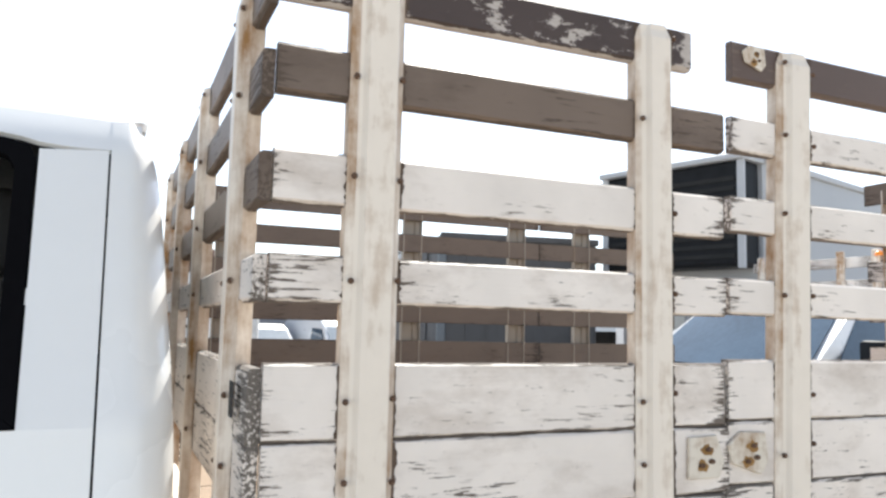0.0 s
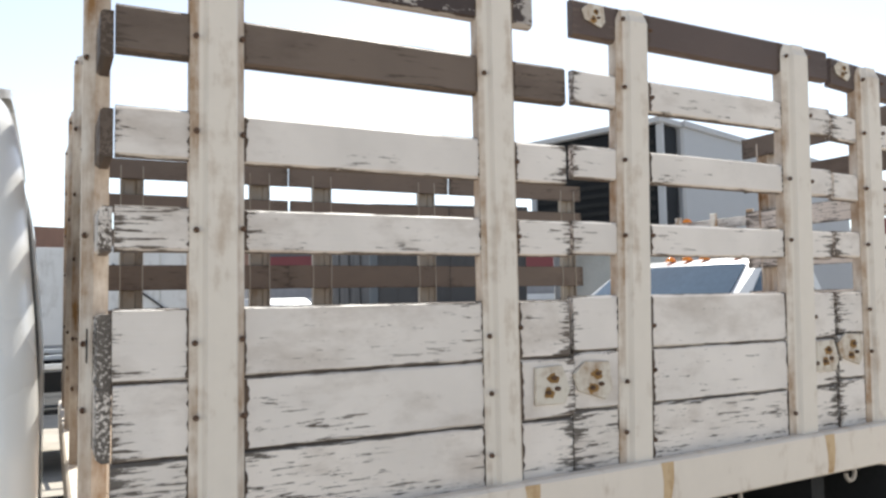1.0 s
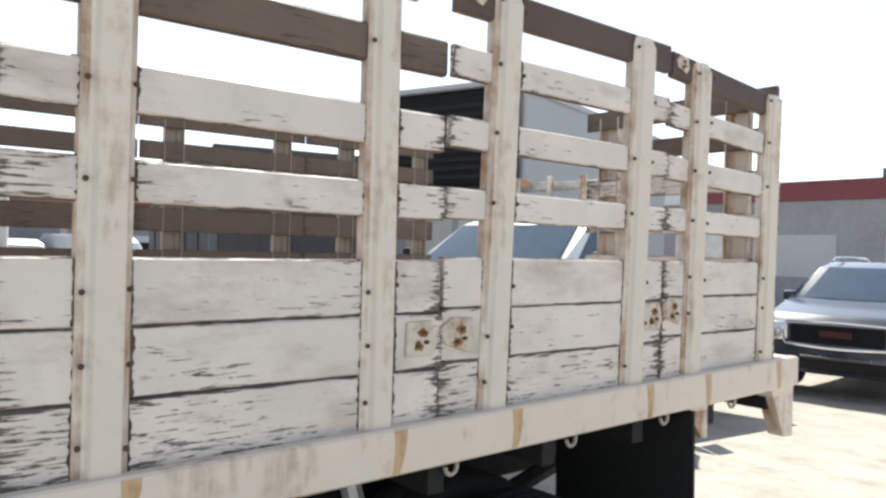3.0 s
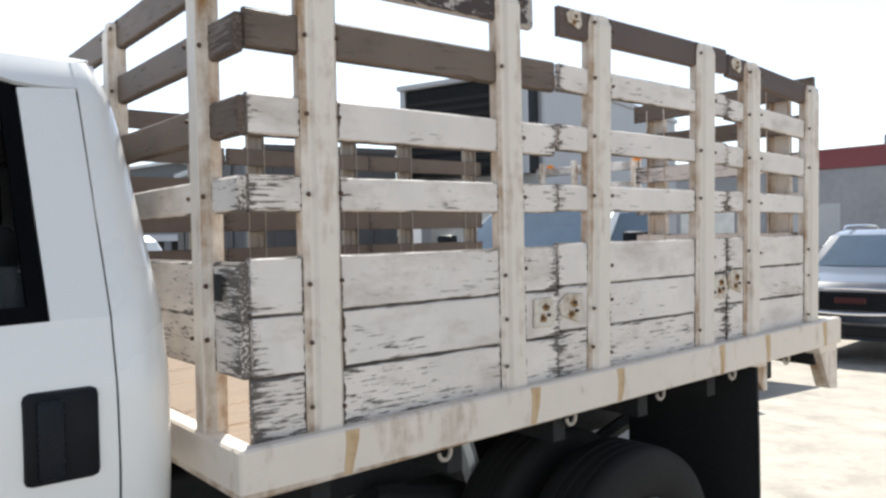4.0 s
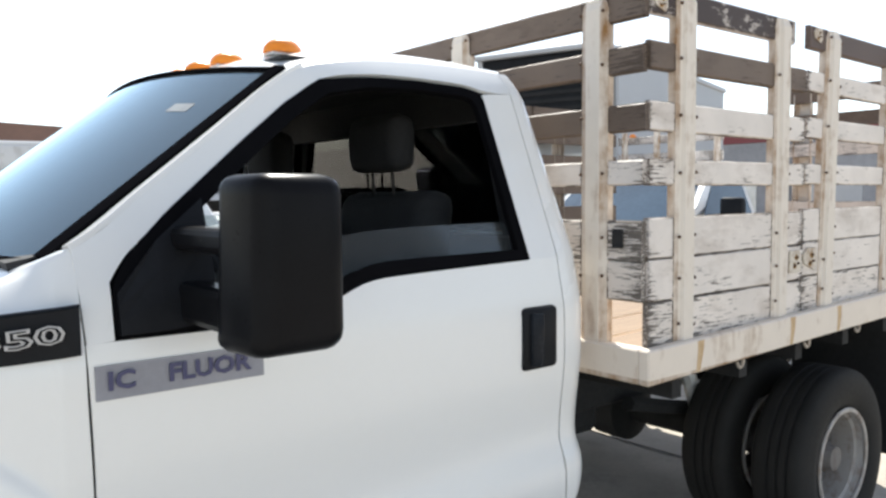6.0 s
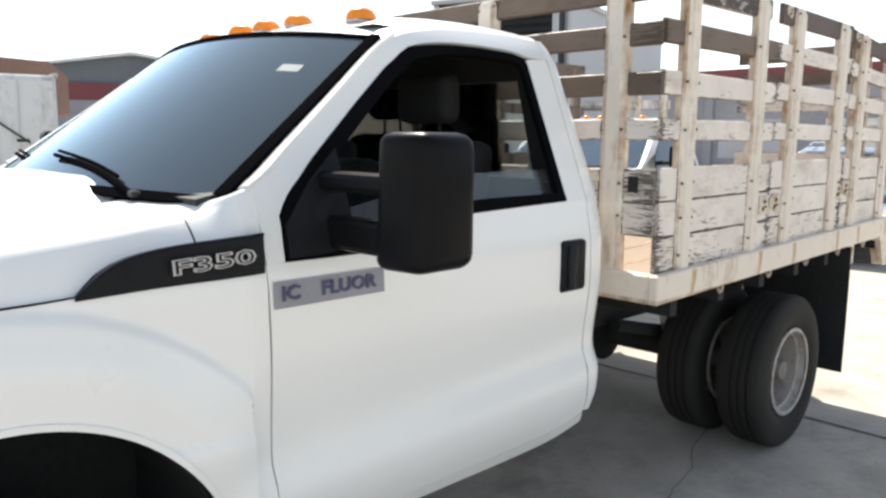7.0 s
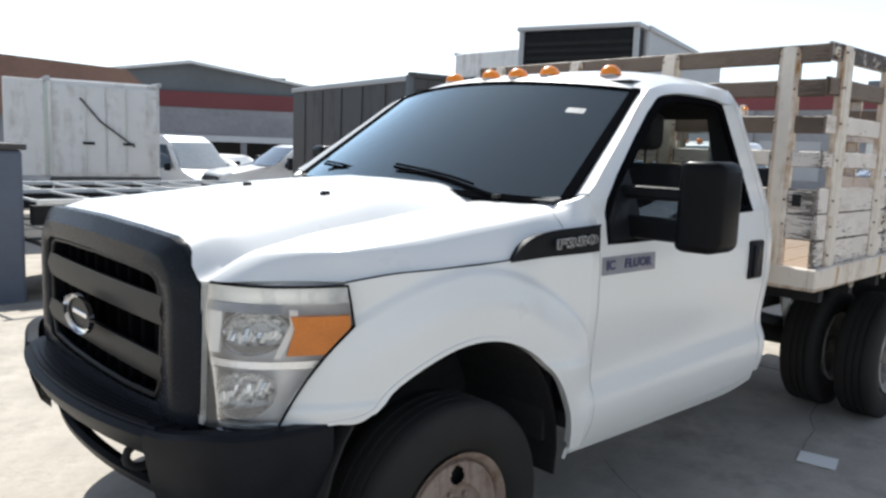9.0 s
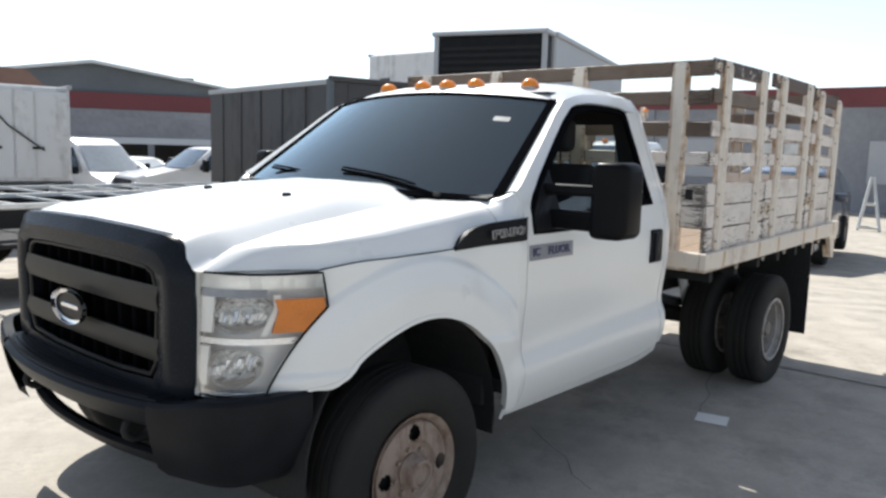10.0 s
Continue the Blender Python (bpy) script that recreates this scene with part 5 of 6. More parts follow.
def rack_panel(name, label, levels, length, mats, posts, m, steel=None, lean=0.0, sag=0.0, foot=lambda x: SZ - 0.006):
    """A removable rack panel: boards behind steel stakes. Local x runs along it, local -y is its outer face."""
    p = thing(name, label, "stake rack", m, "stake racks of the flatbed")
    head = levels[-1][1] - 0.005
    for i, (z0, z1) in enumerate(levels):
        if mats[i] is None:
            continue
        high = z1 - z0
        over = lean * ((z0 + z1) / 2 - 1.4)
        drop = math.degrees(sag * max(0.0, (z0 - 1.4) / 0.6) / length)
        bd = part("board", board_mesh(length - RND.uniform(0, 0.012) - (0.088 if mats[i] is M_DARK_WOOD else 0), high, mats[i]), None, p, "", pose(over + RND.uniform(0, 0.004), 0, z0, 0, drop + RND.uniform(-0.15, 0.15), 0))
        for x, w in posts:
            # Dark streaks beside each stake: grime, with contact shade put into the colour.
            for side in (-1, 1):
                n = 14
                rows = [[], []]
                for q in range(n + 1):
                    z = 0.004 + (high - 0.008) * q / n
                    rows[0].append((x + side * w * 0.46, -0.0125, z))
                    rows[1].append((x + side * (w * 0.5 + 0.0015 + 0.006 * RND.random() ** 2), -0.0122, z))
                part("grime_streak", sheet(rows), M_GRIME_SHADE, bd)
            for dx in (-w * 0.42, w * 0.43):
                if RND.random() < 0.75:
                    part("bolt", bolt_me, None, bd, "", pose(x + dx, -0.025, high * (0.52 + RND.uniform(-0.12, 0.12))))
    for x, w in posts:
        part("post", post_mesh(w, foot(x), head - sag * x / length, steel or M_POST), None, p, "white steel stake with rust at the bolts", pose(x - lean * 1.4, -0.016, 0, 0, math.degrees(math.atan(lean)) + RND.uniform(-0.15, 0.15), 0))
    return p


def squeezed(k):
    return [(SZ + (a - SZ) * k, SZ + (b - SZ) * k) for a, b in LEVELS]


W, O, D, C, B = M_WHITE_WOOD, M_WHITE_WOOD_OLD, M_DARK_WOOD, M_DARK_WOOD_CLEAN, M_BROWN_WOOD
FRONT = [(1.005, 1.1465), (1.147, 1.2805), (1.281, 1.409), (1.508, 1.590), (1.675, 1.766), (1.860, 1.947), (2.025, 2.112)]
MIDDLE = [(1.020, 1.1595), (1.160, 1.2905), (1.291, 1.419), (1.513, 1.592), (1.690, 1.769), (1.866, 1.946), (2.028, 2.116)]
REAR = [(1.035, 1.1745), (1.175, 1.2995), (1.300, 1.418), (1.515, 1.590), (1.680, 1.758), (1.852, 1.928), (2.010, 2.093)]
near = [(2.4825, 3.443, FRONT, [O, W, W, W, W, B, D], [(2.657, 0.098), (3.255, 0.092)], 0.0, 0.0),
        (3.450, 4.346, MIDDLE, [O, W, W, W, W, W, C], [(3.629, 0.100), (4.198, 0.104)], 0.032, 0.012),
        (4.354, 5.06, REAR, [W, W, W, W, W, W, C], [(4.515, 0.100), (4.98, 0.097)], 0.032, 0.058)]
side_labels = ["front side rack of flaking white boards with a bare brown board", "middle side rack of flaking white boards with a dark top board", "short rear side rack of white boards with a dark top board"]
for (x0, x1, levels, mats, posts, lean, sag), lab in zip(near, side_labels):
    rack_panel("stake_rack", lab, levels, x1 - x0, mats, [(x - x0, w) for x, w in posts], pose(x0, -1.166, 0), None, lean, sag, lambda x: bed(x0 + x, SZ) - 0.004)
FAR = [(1.02, 1.15), (1.151, 1.28), (1.281, 1.40), (1.490, 1.605), (1.690, 1.765), (1.840, 1.928), (1.999, 2.090)]
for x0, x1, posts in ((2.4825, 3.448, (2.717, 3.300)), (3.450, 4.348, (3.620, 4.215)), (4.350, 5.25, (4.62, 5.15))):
    rack_panel("stake_rack", "far side rack with brown inner faces", FAR, x1 - x0, [B] * 7, [(x1 - x, 0.10) for x in posts], pose(x1, 1.166, 0, 0, 0, 180), M_POST_SHADED, 0.0, 0.0, lambda x: bed(x1 - x, SZ) - 0.004)
rack_panel("stake_rack", "front rack of brown and white boards behind the cab", squeezed(0.985), 2.35, [None, O, O, W, B, B, B], [(0.196, 0.105), (0.841, 0.105), (1.501, 0.105), (2.156, 0.105)], pose(2.4725, 1.176, 0, 0, 0, -90))
rack_panel("stake_rack", "half-width rear gate rack of brown and white boards", squeezed(0.94), 0.93, [W, W, W, O, O, B, B], [(0.16, 0.105), (0.80, 0.105)], pose(5.10, -1.15, 0.046, 0, 0, 90))


# added dark strips, unseen themselves, that close the joints between the side racks to sunlight
for x, z1 in ((3.4465, 1.41), (4.350, 1.41)):
    strip_ob = thing("joint_blocker", "added dark strip that keeps sunlight out of a rack joint", "steel strip", pose(x, -1.150, bed(x, SZ)), "rack joint strips")
    part("strip", box((-0.022, -0.003, 0.003), (0.022, 0.003, z1 - bed(x, SZ))), M_BOLT, strip_ob)


# rusty latch plates between the side racks
def latch(x, z, flip, size=1.0):
    t = thing("rack_latch", "rusty steel latch plate bolted to a side rack", "latch", pose(x, -1.1775, z) @ Matrix.Diagonal((1.38 * size, size, 0.92 * size, 1)), "rack latches")
    bm = prism([(-0.032, -0.045), (0.026, -0.045), (0.036, -0.01), (0.022, 0.048), (-0.03, 0.045)] if not flip else [(0.03, 0.046), (-0.02, 0.05), (-0.045, 0.02), (-0.036, -0.02), (0.02, -0.048), (0.035, -0.02)], "y", -0.008, 0.0, 0.002, 1)
    part("plate", bm, M_LATCH, t)
    rnd = random.Random(int(x * 1000))
    for dx, dz in ((0.002, 0.016), (-0.006, -0.018)):
        bmr = bmesh.new()
        bmr.faces.new([bmr.verts.new((dx + rnd.uniform(0.007, 0.014) * math.cos(radians(a)), -0.0086 - 0.0002 * (dz > 0), dz + rnd.uniform(0.009, 0.018) * math.sin(radians(a)))) for a in range(0, 360, 24)])
        part("rust_spot", bmr, M_RUST_SPOT, t)
    for dx, dz in ((0.004, 0.018), (-0.008, -0.016), (0.010, -0.008)):
        part("bolt", bolt_me, None, t, "", pose(dx, -0.008, dz))


latch(3.379, 1.222, False)
latch(3.500, 1.225, True)
latch(4.292, 1.243, False)
latch(4.400, 1.256, True)
for x, z in ((2.535, 2.062), (3.535, 2.082), (4.43, 2.055)):
    latch(x, z, True, 0.62)
# small black stencil on the front rack
stencil = thing("stencil_mark", "small black square stencil on the front rack", "marking", pose(2.4495, -1.085, 1.345))
part("mark", box((-0.0015, -0.022, -0.03), (0.0, 0.022, 0.03)), M_DARK, stencil)

# sheet of paper on the ground
part("sheet", sheet([[(-0.085, -0.10, 0.004), (0.085, -0.09, 0.006)], [(-0.08, 0.09, 0.005), (0.09, 0.10, 0.004)]], 0.002), M_PAPER, thing("paper_sheet", "white paper sheet lying on the concrete", "paper", pose(2.75, -1.20, LOW + 0.003, 0, 0, 12)))


# ---- the yard behind: parked vehicles, boxes, buildings ----
def on_ground(x, y, turn=0.0):
    return pose(x, y, ground_z(x, y), 0, 0, turn)


def simple_wheel(parent, x, y, r, w, s):
    t = part("wheel", lathe([(r * 0.6, -w / 2), (r * 0.92, -w / 2), (r, -w / 3), (r, w / 3), (r * 0.92, w / 2), (r * 0.6, w / 2)], 24, None, True), M_RUBBER, parent, "", pose(x, y, r))
    part("hub_cap", lathe([(r * 0.62, s * w * 0.36), (r * 0.55, s * w * 0.42), (r * 0.2, s * w * 0.38), (0.0, s * w * 0.46)], 20), M_WHEEL_GREY, t)


def side_window(parent, pts, y, lean, z0, name="side_window"):
    """A glass pane lying on a side that leans inward above z0."""
    for s in (-1, 1):
        bm = bmesh.new()
        vs = [bm.verts.new((x, s * (y - lean * max(0, z - z0) + 0.006), z)) for x, z in pts]
        f = bm.faces.new(vs)
        e = bmesh.ops.extrude_face_region(bm, geom=[f])
        for v in [g for g in e["geom"] if isinstance(g, bmesh.types.BMVert)]:
            v.co.y -= s * 0.012
        part(name, bm, M_DARKGLASS, parent)


def car_body(profile, half, lean, z0, nose=0.12):
    """A vehicle shell from its side outline: leaning sides above z0 and a rounded plan."""
    bm = prism(profile, "y", -half, half, 0.045, 3)
    xs = [p[0] for p in profile]
    x0, x1 = min(xs), max(xs)
    for v in bm.verts:
        u = (v.co.x - x0) / (x1 - x0)
        k = 1 - nose * (max(0, 0.22 - u) / 0.22) ** 2 - 0.06 * (max(0, u - 0.85) / 0.15) ** 2
        v.co.y = math.copysign(max(0.0, abs(v.co.y) - lean * max(0, v.co.z - z0)), v.co.y) * k
    return bm


def front_pane(parent, x0, z0, x1, z1, w0, w1, name="windscreen", mat=None):
    n = Vector((-(z1 - z0), 0, x1 - x0)).normalized() * 0.012
    rows = []
    for k in range(5):
        v = k / 4
        rows.append([(x0 + (x1 - x0) * v + n.x - 0.05 * (1 - u * u), u * (w0 + (w1 - w0) * v), z0 + (z1 - z0) * v + n.z) for u in (-1, -0.75, -0.4, 0, 0.4, 0.75, 1)])
    return part(name, sheet(rows, 0.008), mat or M_DARKGLASS, parent, smooth=True)


# dark sport utility vehicle, facing the camera's side
def sport_utility(m):
    t = thing("parked_car", "dark blue-grey sport utility vehicle with chrome grille trim", "car", m)
    prof = [(0.06, 0.30), (0.0, 0.55), (0.04, 0.92), (0.22, 1.06), (1.05, 1.18), (1.25, 1.22), (1.95, 1.66), (2.4, 1.74), (3.6, 1.74), (4.6, 1.62), (4.95, 1.15), (5.0, 0.5), (4.9, 0.30)]
    part("body", car_body(prof, 0.98, 0.34, 1.15), M_SUV, t, smooth=True)
    front_pane(t, 1.26, 1.21, 1.93, 1.64, 0.80, 0.66)
    side_window(t, [(1.55, 1.24), (2.1, 1.58), (3.0, 1.62), (3.0, 1.24)], 0.97, 0.34, 1.15)
    side_window(t, [(3.1, 1.24), (3.1, 1.62), (4.4, 1.55), (4.65, 1.24)], 0.97, 0.34, 1.15)
    g = part("grille", box((-0.035, -0.55, 0.70), (0.03, 0.55, 0.95), 0.03, 2), M_BLACK, t, "black grille with a red plain badge")
    part("chrome_trim", tube(curve_pts([(-0.04, -0.60, 0.68), (-0.055, 0, 0.655), (-0.04, 0.60, 0.68)], 10), 0.018, 6), M_CHROME, g)
    part("chrome_trim", tube(curve_pts([(-0.02, -0.60, 0.97), (-0.035, 0, 0.985), (-0.02, 0.60, 0.97)], 10), 0.015, 6), M_CHROME, g)
    for s in (-1, 1):
        part("chrome_trim", tube([(-0.04, s * 0.60, 0.68), (-0.04, s * 0.64, 0.80), (-0.02, s * 0.60, 0.97)], 0.014, 6), M_CHROME, g)
    part("badge", box((-0.05, -0.19, 0.79), (-0.03, 0.19, 0.87), 0.008), M_DULL_RED, g)
    part("lower_intake", box((-0.02, -0.62, 0.36), (0.03, 0.62, 0.50), 0.03, 2), M_DARK, t)
    part("chrome_strip", box((-0.04, -0.42, 0.525), (0.0, 0.42, 0.55), 0.008), M_CHROME, t)
    for s in (-1, 1):
        h = part("headlight", box((-0.01, s * 0.76 - 0.18, 0.70), (0.20, s * 0.76 + 0.18, 0.95), 0.05, 2), M_REFLECTOR, t, "clear headlight cluster", smooth=True)
        for d in (-0.05, 0.07):
            b = bmesh.new()
            bmesh.ops.create_uvsphere(b, u_segments=12, v_segments=8, radius=0.05)
            part("lamp", b, M_CHROME, h, "", pose(0.01, s * 0.76 + s * d, 0.83), True)
        f = bmesh.new()
        bmesh.ops.create_uvsphere(f, u_segments=12, v_segments=8, radius=0.055)
        part("fog_lamp", f, M_CHROME, t, "", pose(0.03, s * 0.74, 0.48), True)
        part("door_mirror", box((1.50, s * 1.07 - 0.11, 1.15), (1.62, s * 1.07 + 0.11, 1.30), 0.04, 2), M_SUV, t, smooth=True)
        part("roof_rail", tube(curve_pts([(2.1, s * 0.66, 1.74), (2.3, s * 0.66, 1.80), (3.9, s * 0.66, 1.79), (4.1, s * 0.66, 1.73)], 12), 0.018, 6), M_CHROME, t)
        simple_wheel(t, 1.0, s * 0.86, 0.37, 0.24, s)
        simple_wheel(t, 4.0, s * 0.86, 0.37, 0.24, s)


sport_utility(on_ground(12.2, 1.75, 8))


# white single-cab truck with roof lamps
def cab_truck(m, label, lamps=True, rack=False):
    t = thing("parked_truck", label, "truck", m)
    prof = [(0.05, 0.42), (0.0, 0.80), (0.05, 1.15), (0.25, 1.22), (1.25, 1.34), (1.38, 1.38), (1.98, 1.88), (2.15, 1.93), (2.75, 1.93), (2.86, 1.86), (2.95, 1.30), (2.95, 0.5)]
    part("body", car_body(prof, 0.99, 0.34, 1.28), M_VAN, t, smooth=True)
    front_pane(t, 1.36, 1.37, 1.96, 1.85, 0.86, 0.74)
    side_window(t, [(1.62, 1.34), (1.66, 1.46), (2.05, 1.80), (2.68, 1.82), (2.74, 1.34)], 0.99, 0.34, 1.28)
    part("grille", box((-0.04, -0.66, 0.62), (0.03, 0.66, 1.10), 0.04, 2), M_GRILLE, t)
    part("bumper", box((-0.16, -0.98, 0.42), (0.04, 0.98, 0.62), 0.04, 2), M_BLACK, t)
    for s in (-1, 1):
        part("headlight", box((-0.01, s * 0.80 - 0.12, 0.70), (0.12, s * 0.80 + 0.12, 1.05), 0.03, 2), M_REFLECTOR, t)
        mir = part("mirror", box((1.62, s * 1.22 - 0.12, 1.30), (1.74, s * 1.22 + 0.12, 1.62), 0.035, 2), M_BLACK, t, "black towing mirror", smooth=True)
        part("mirror_arm", tube([(1.66, s * 0.95, 1.42), (1.68, s * 1.15, 1.44)], 0.025, 6), M_BLACK, mir)
        simple_wheel(t, 0.95, s * 0.84, 0.39, 0.24, s)
    for y in ((-0.55, -0.2, 0, 0.2, 0.55) if lamps else ()):
        part("roof_lamp", lamp_me, None, t, "", pose(2.08, y, 1.925))
    for s in (-1, 1):
        part("wiper", tube([(1.36, s * 0.1, 1.40), (1.42, s * 0.6, 1.42)], 0.01, 5), M_SEAL, t)
    part("load_bed", box((3.0, -0.98, 0.62), (5.4, 0.98, 0.74), 0.02), M_WHITE_BOX, t)
    part("chassis", box((2.9, -0.45, 0.5), (5.3, 0.45, 0.62)), M_DARK, t)
    for s in (-1, 1):
        simple_wheel(t, 4.4, s * 0.84, 0.39, 0.24, s)
        simple_wheel(t, 2.0 + 2.4, s * 0.55, 0.39, 0.2, s)
    if rack:
        heights = [(0.76, 1.18), (1.22, 1.42), (1.54, 1.66), (1.80, 1.92), (2.06, 2.18), (2.30, 2.40)]
        for z0, z1 in heights:
            part("rack_board", box((3.06, -1.04 if z1 < 1.3 else -0.42, z0), (3.09, 1.04, z1), 0.004), M_WHITE_WOOD, t)
            for s in (-1, 1) if z1 < 1.3 else (1,) if z1 < 2 else ():
                part("rack_board", box((3.10, s * 1.055 - 0.012, z0), (3.38 if s < 0 else 3.80, s * 1.055 + 0.012, z1), 0.004), M_WHITE_WOOD, t)
        for y in (-0.36, 0.0, 0.45, 0.92):
            part("rack_post", box((3.025, y - 0.04, 0.74), (3.058, y + 0.04, 2.46), 0.006), M_POST, t)
        for x in (3.3, 3.72):
            part("rack_post", box((x - 0.045, 1.069, 0.74), (x + 0.045, 1.101, 1.98), 0.006), M_POST, t)
        for y in (-0.40, 0.80):
            part("marker_lamp", lamp_me, None, t, "small amber marker lamp", pose(3.04, y, 2.40))


cab_truck(pose(5.42, 2.24, LOW, 0, 0, 5) @ Matrix.Scale(0.92, 4), "white stake truck with five orange roof lamps, parked beside the flatbed", True, True)


# box bodies on trucks
def box_body(name, label, m, l, w, z0, z1, mat, ribs=0, doors_front=False, unit=False, wheels=True, cat="truck"):
    """A cargo box whose front face is at local x = 0, reaching back along +x."""
    t = thing(name, label, cat, m)
    body = part("cargo_box", box((0, -w / 2, z0), (l, w / 2, z1), 0.03), mat, t)
    for y in (-w / 2, w / 2):
        for z in (z0, z1):
            part("edge_trim", box((-0.012, y - 0.04, z - 0.04), (l + 0.012, y + 0.04, z + 0.04), 0.01), M_GREY_BOX if mat is M_GREY_BOX else M_REEFER, body)
    for i in range(ribs):
        x = l * (i + 0.5) / ribs
        for s in (-1, 1):
            part("side_rib", box((x - 0.02, s * w / 2 - 0.012, z0 + 0.06), (x + 0.02, s * w / 2 + 0.012, z1 - 0.06)), mat, body)
    if doors_front:
        for s in (-1, 1):
            d = part("door_leaf", box((-0.03, min(s * 0.02, s * (w / 2 - 0.06)), z0 + 0.08), (-0.006, max(s * 0.02, s * (w / 2 - 0.06)), z1 - 0.10), 0.006), mat, body)
            part("lock_rod", tube([(-0.045, s * w * 0.18, z0 + 0.1), (-0.045, s * w * 0.18, z1 - 0.12)], 0.014, 6), M_GALV, d)
            part("lock_handle", box((-0.06, s * w * 0.18 - 0.14, z0 + 0.62), (-0.035, s * w * 0.18 + 0.06, z0 + 0.67)), M_DARK, d)
            for z in (z0 + 0.2, (z0 + z1) / 2, z1 - 0.25):
                part("hinge", box((-0.045, s * (w / 2 - 0.10) - 0.06, z - 0.03), (-0.02, s * (w / 2 - 0.10) + 0.06, z + 0.03)), M_GALV, d)
        part("sill_bar", box((-0.05, -w / 2, z0 - 0.14), (0.1, w / 2, z0), 0.01), M_GREY_BOX, body)
    if unit:
        u = part("cooling_unit", box((-0.42, -w / 2 + 0.06, z1 - 1.25), (-0.005, w / 2 - 0.06, z1 - 0.02), 0.05, 2), M_BLACK, t, "dark cooling unit in a pale frame")
        for k in range(9):
            z = z1 - 1.15 + 0.11 * k
            part("slat", box((-0.435, -w / 2 + 0.14, z), (-0.41, w / 2 - 0.14, z + 0.05)), M_DARK, u)
        for y in (-w / 2 + 0.06, w / 2 - 0.06):
            part("frame_bar", box((-0.44, y - 0.04, z1 - 1.27), (-0.40, y + 0.04, z1)), M_REEFER, u)
        part("frame_bar", box((-0.50, -w / 2, z1 - 0.04), (-0.005, w / 2, z1 + 0.03), 0.01), M_REEFER, u)
        for s in (-1, 1):
            part("corner_lamp", box((-0.035, s * (w / 2 - 0.07) - 0.03, z1 - 1.75), (0.0, s * (w / 2 - 0.07) + 0.03, z1 - 1.67), 0.008), M_AMBER_DEEP, t)
        part("front_panel", box((-0.02, -w / 2 + 0.2, z0 + 0.3), (-0.005, -0.05, z1 - 1.4)), M_GALV, body)
        part("front_panel", box((-0.02, 0.05, z0 + 0.3), (-0.005, w / 2 - 0.2, z1 - 1.4)), M_GALV, body)
    if wheels:
        part("chassis", box((0.1, -0.45, 0.55), (l - 0.1, 0.45, z0), 0.0), M_DARK, t)
        for s in (-1, 1):
            simple_wheel(t, l * 0.72, s * (w / 2 - 0.2), 0.45, 0.28, s)
            simple_wheel(t, l * 0.15, s * (w / 2 - 0.2), 0.45, 0.28, s)
    return t


box_body("refrigerated_truck", "pale refrigerated box truck with a dark cooling unit", on_ground(8.80, 5.15, 17), 5.5, 2.0, 1.2, 3.76, M_REEFER, 0, False, True)
grey_box = box_body("box_truck", "dull dark grey box truck body, closed", on_ground(6.155, 8.08, -9.2), 2.0, 4.3, 0.75, 2.87, M_GREY_BOX, 3)
for y in (-1.45, -0.7, 0.05, 0.8, 1.55):
    part("panel_seam", box((-0.018, y - 0.012, 0.82), (-0.001, y + 0.012, 2.80)), M_GREY_BOX, grey_box)
part("top_rail", box((-0.03, -2.15, 2.78), (0.02, 2.15, 2.86), 0.008), M_REEFER, grey_box)
part("corner_post", box((-0.035, -2.185, 0.77), (0.06, -2.10, 2.87), 0.01), M_SHEET, grey_box)
b3 = box_body("box_truck", "white box truck with small vents high up", on_ground(13.6, 12.1, 0), 6.0, 2.5, 1.2, 4.6, M_WHITE_BOX, 5)
for y in (-0.5, 0.6):
    part("vent", box((-0.02, y - 0.2, 3.6), (-0.005, y + 0.2, 3.95), 0.01), M_GREY_BOX, b3)
white_box = box_body("box_truck", "dirty white box truck seen from its closed rear doors", on_ground(3.86, 12.52, 80), 4.5, 1.95, 1.15, 2.95, M_WHITE_BOX, 0, True)
part("side_panel", box((0.05, 0.977, 1.2), (4.4, 0.985, 2.9)), M_GREENISH, white_box)
part("strap", tube([(-0.05, 0.45, 2.62), (-0.05, 0.1, 2.2), (-0.05, -0.5, 1.75)], 0.02, 6), M_GREY_BOX, white_box)
part("open_door", box((-0.02, 1.1, 1.2), (0.03, 1.75, 2.9), 0.01), M_WHITE_BOX, white_box, "opened pale door leaf", pose(0, 0, 0, 0, 0, 12))
box_body("box_truck", "second dirty white box truck beside the first", on_ground(0.72, 13.3, 78), 4.5, 2.2, 1.15, 2.95, M_WHITE_BOX, 0, True)


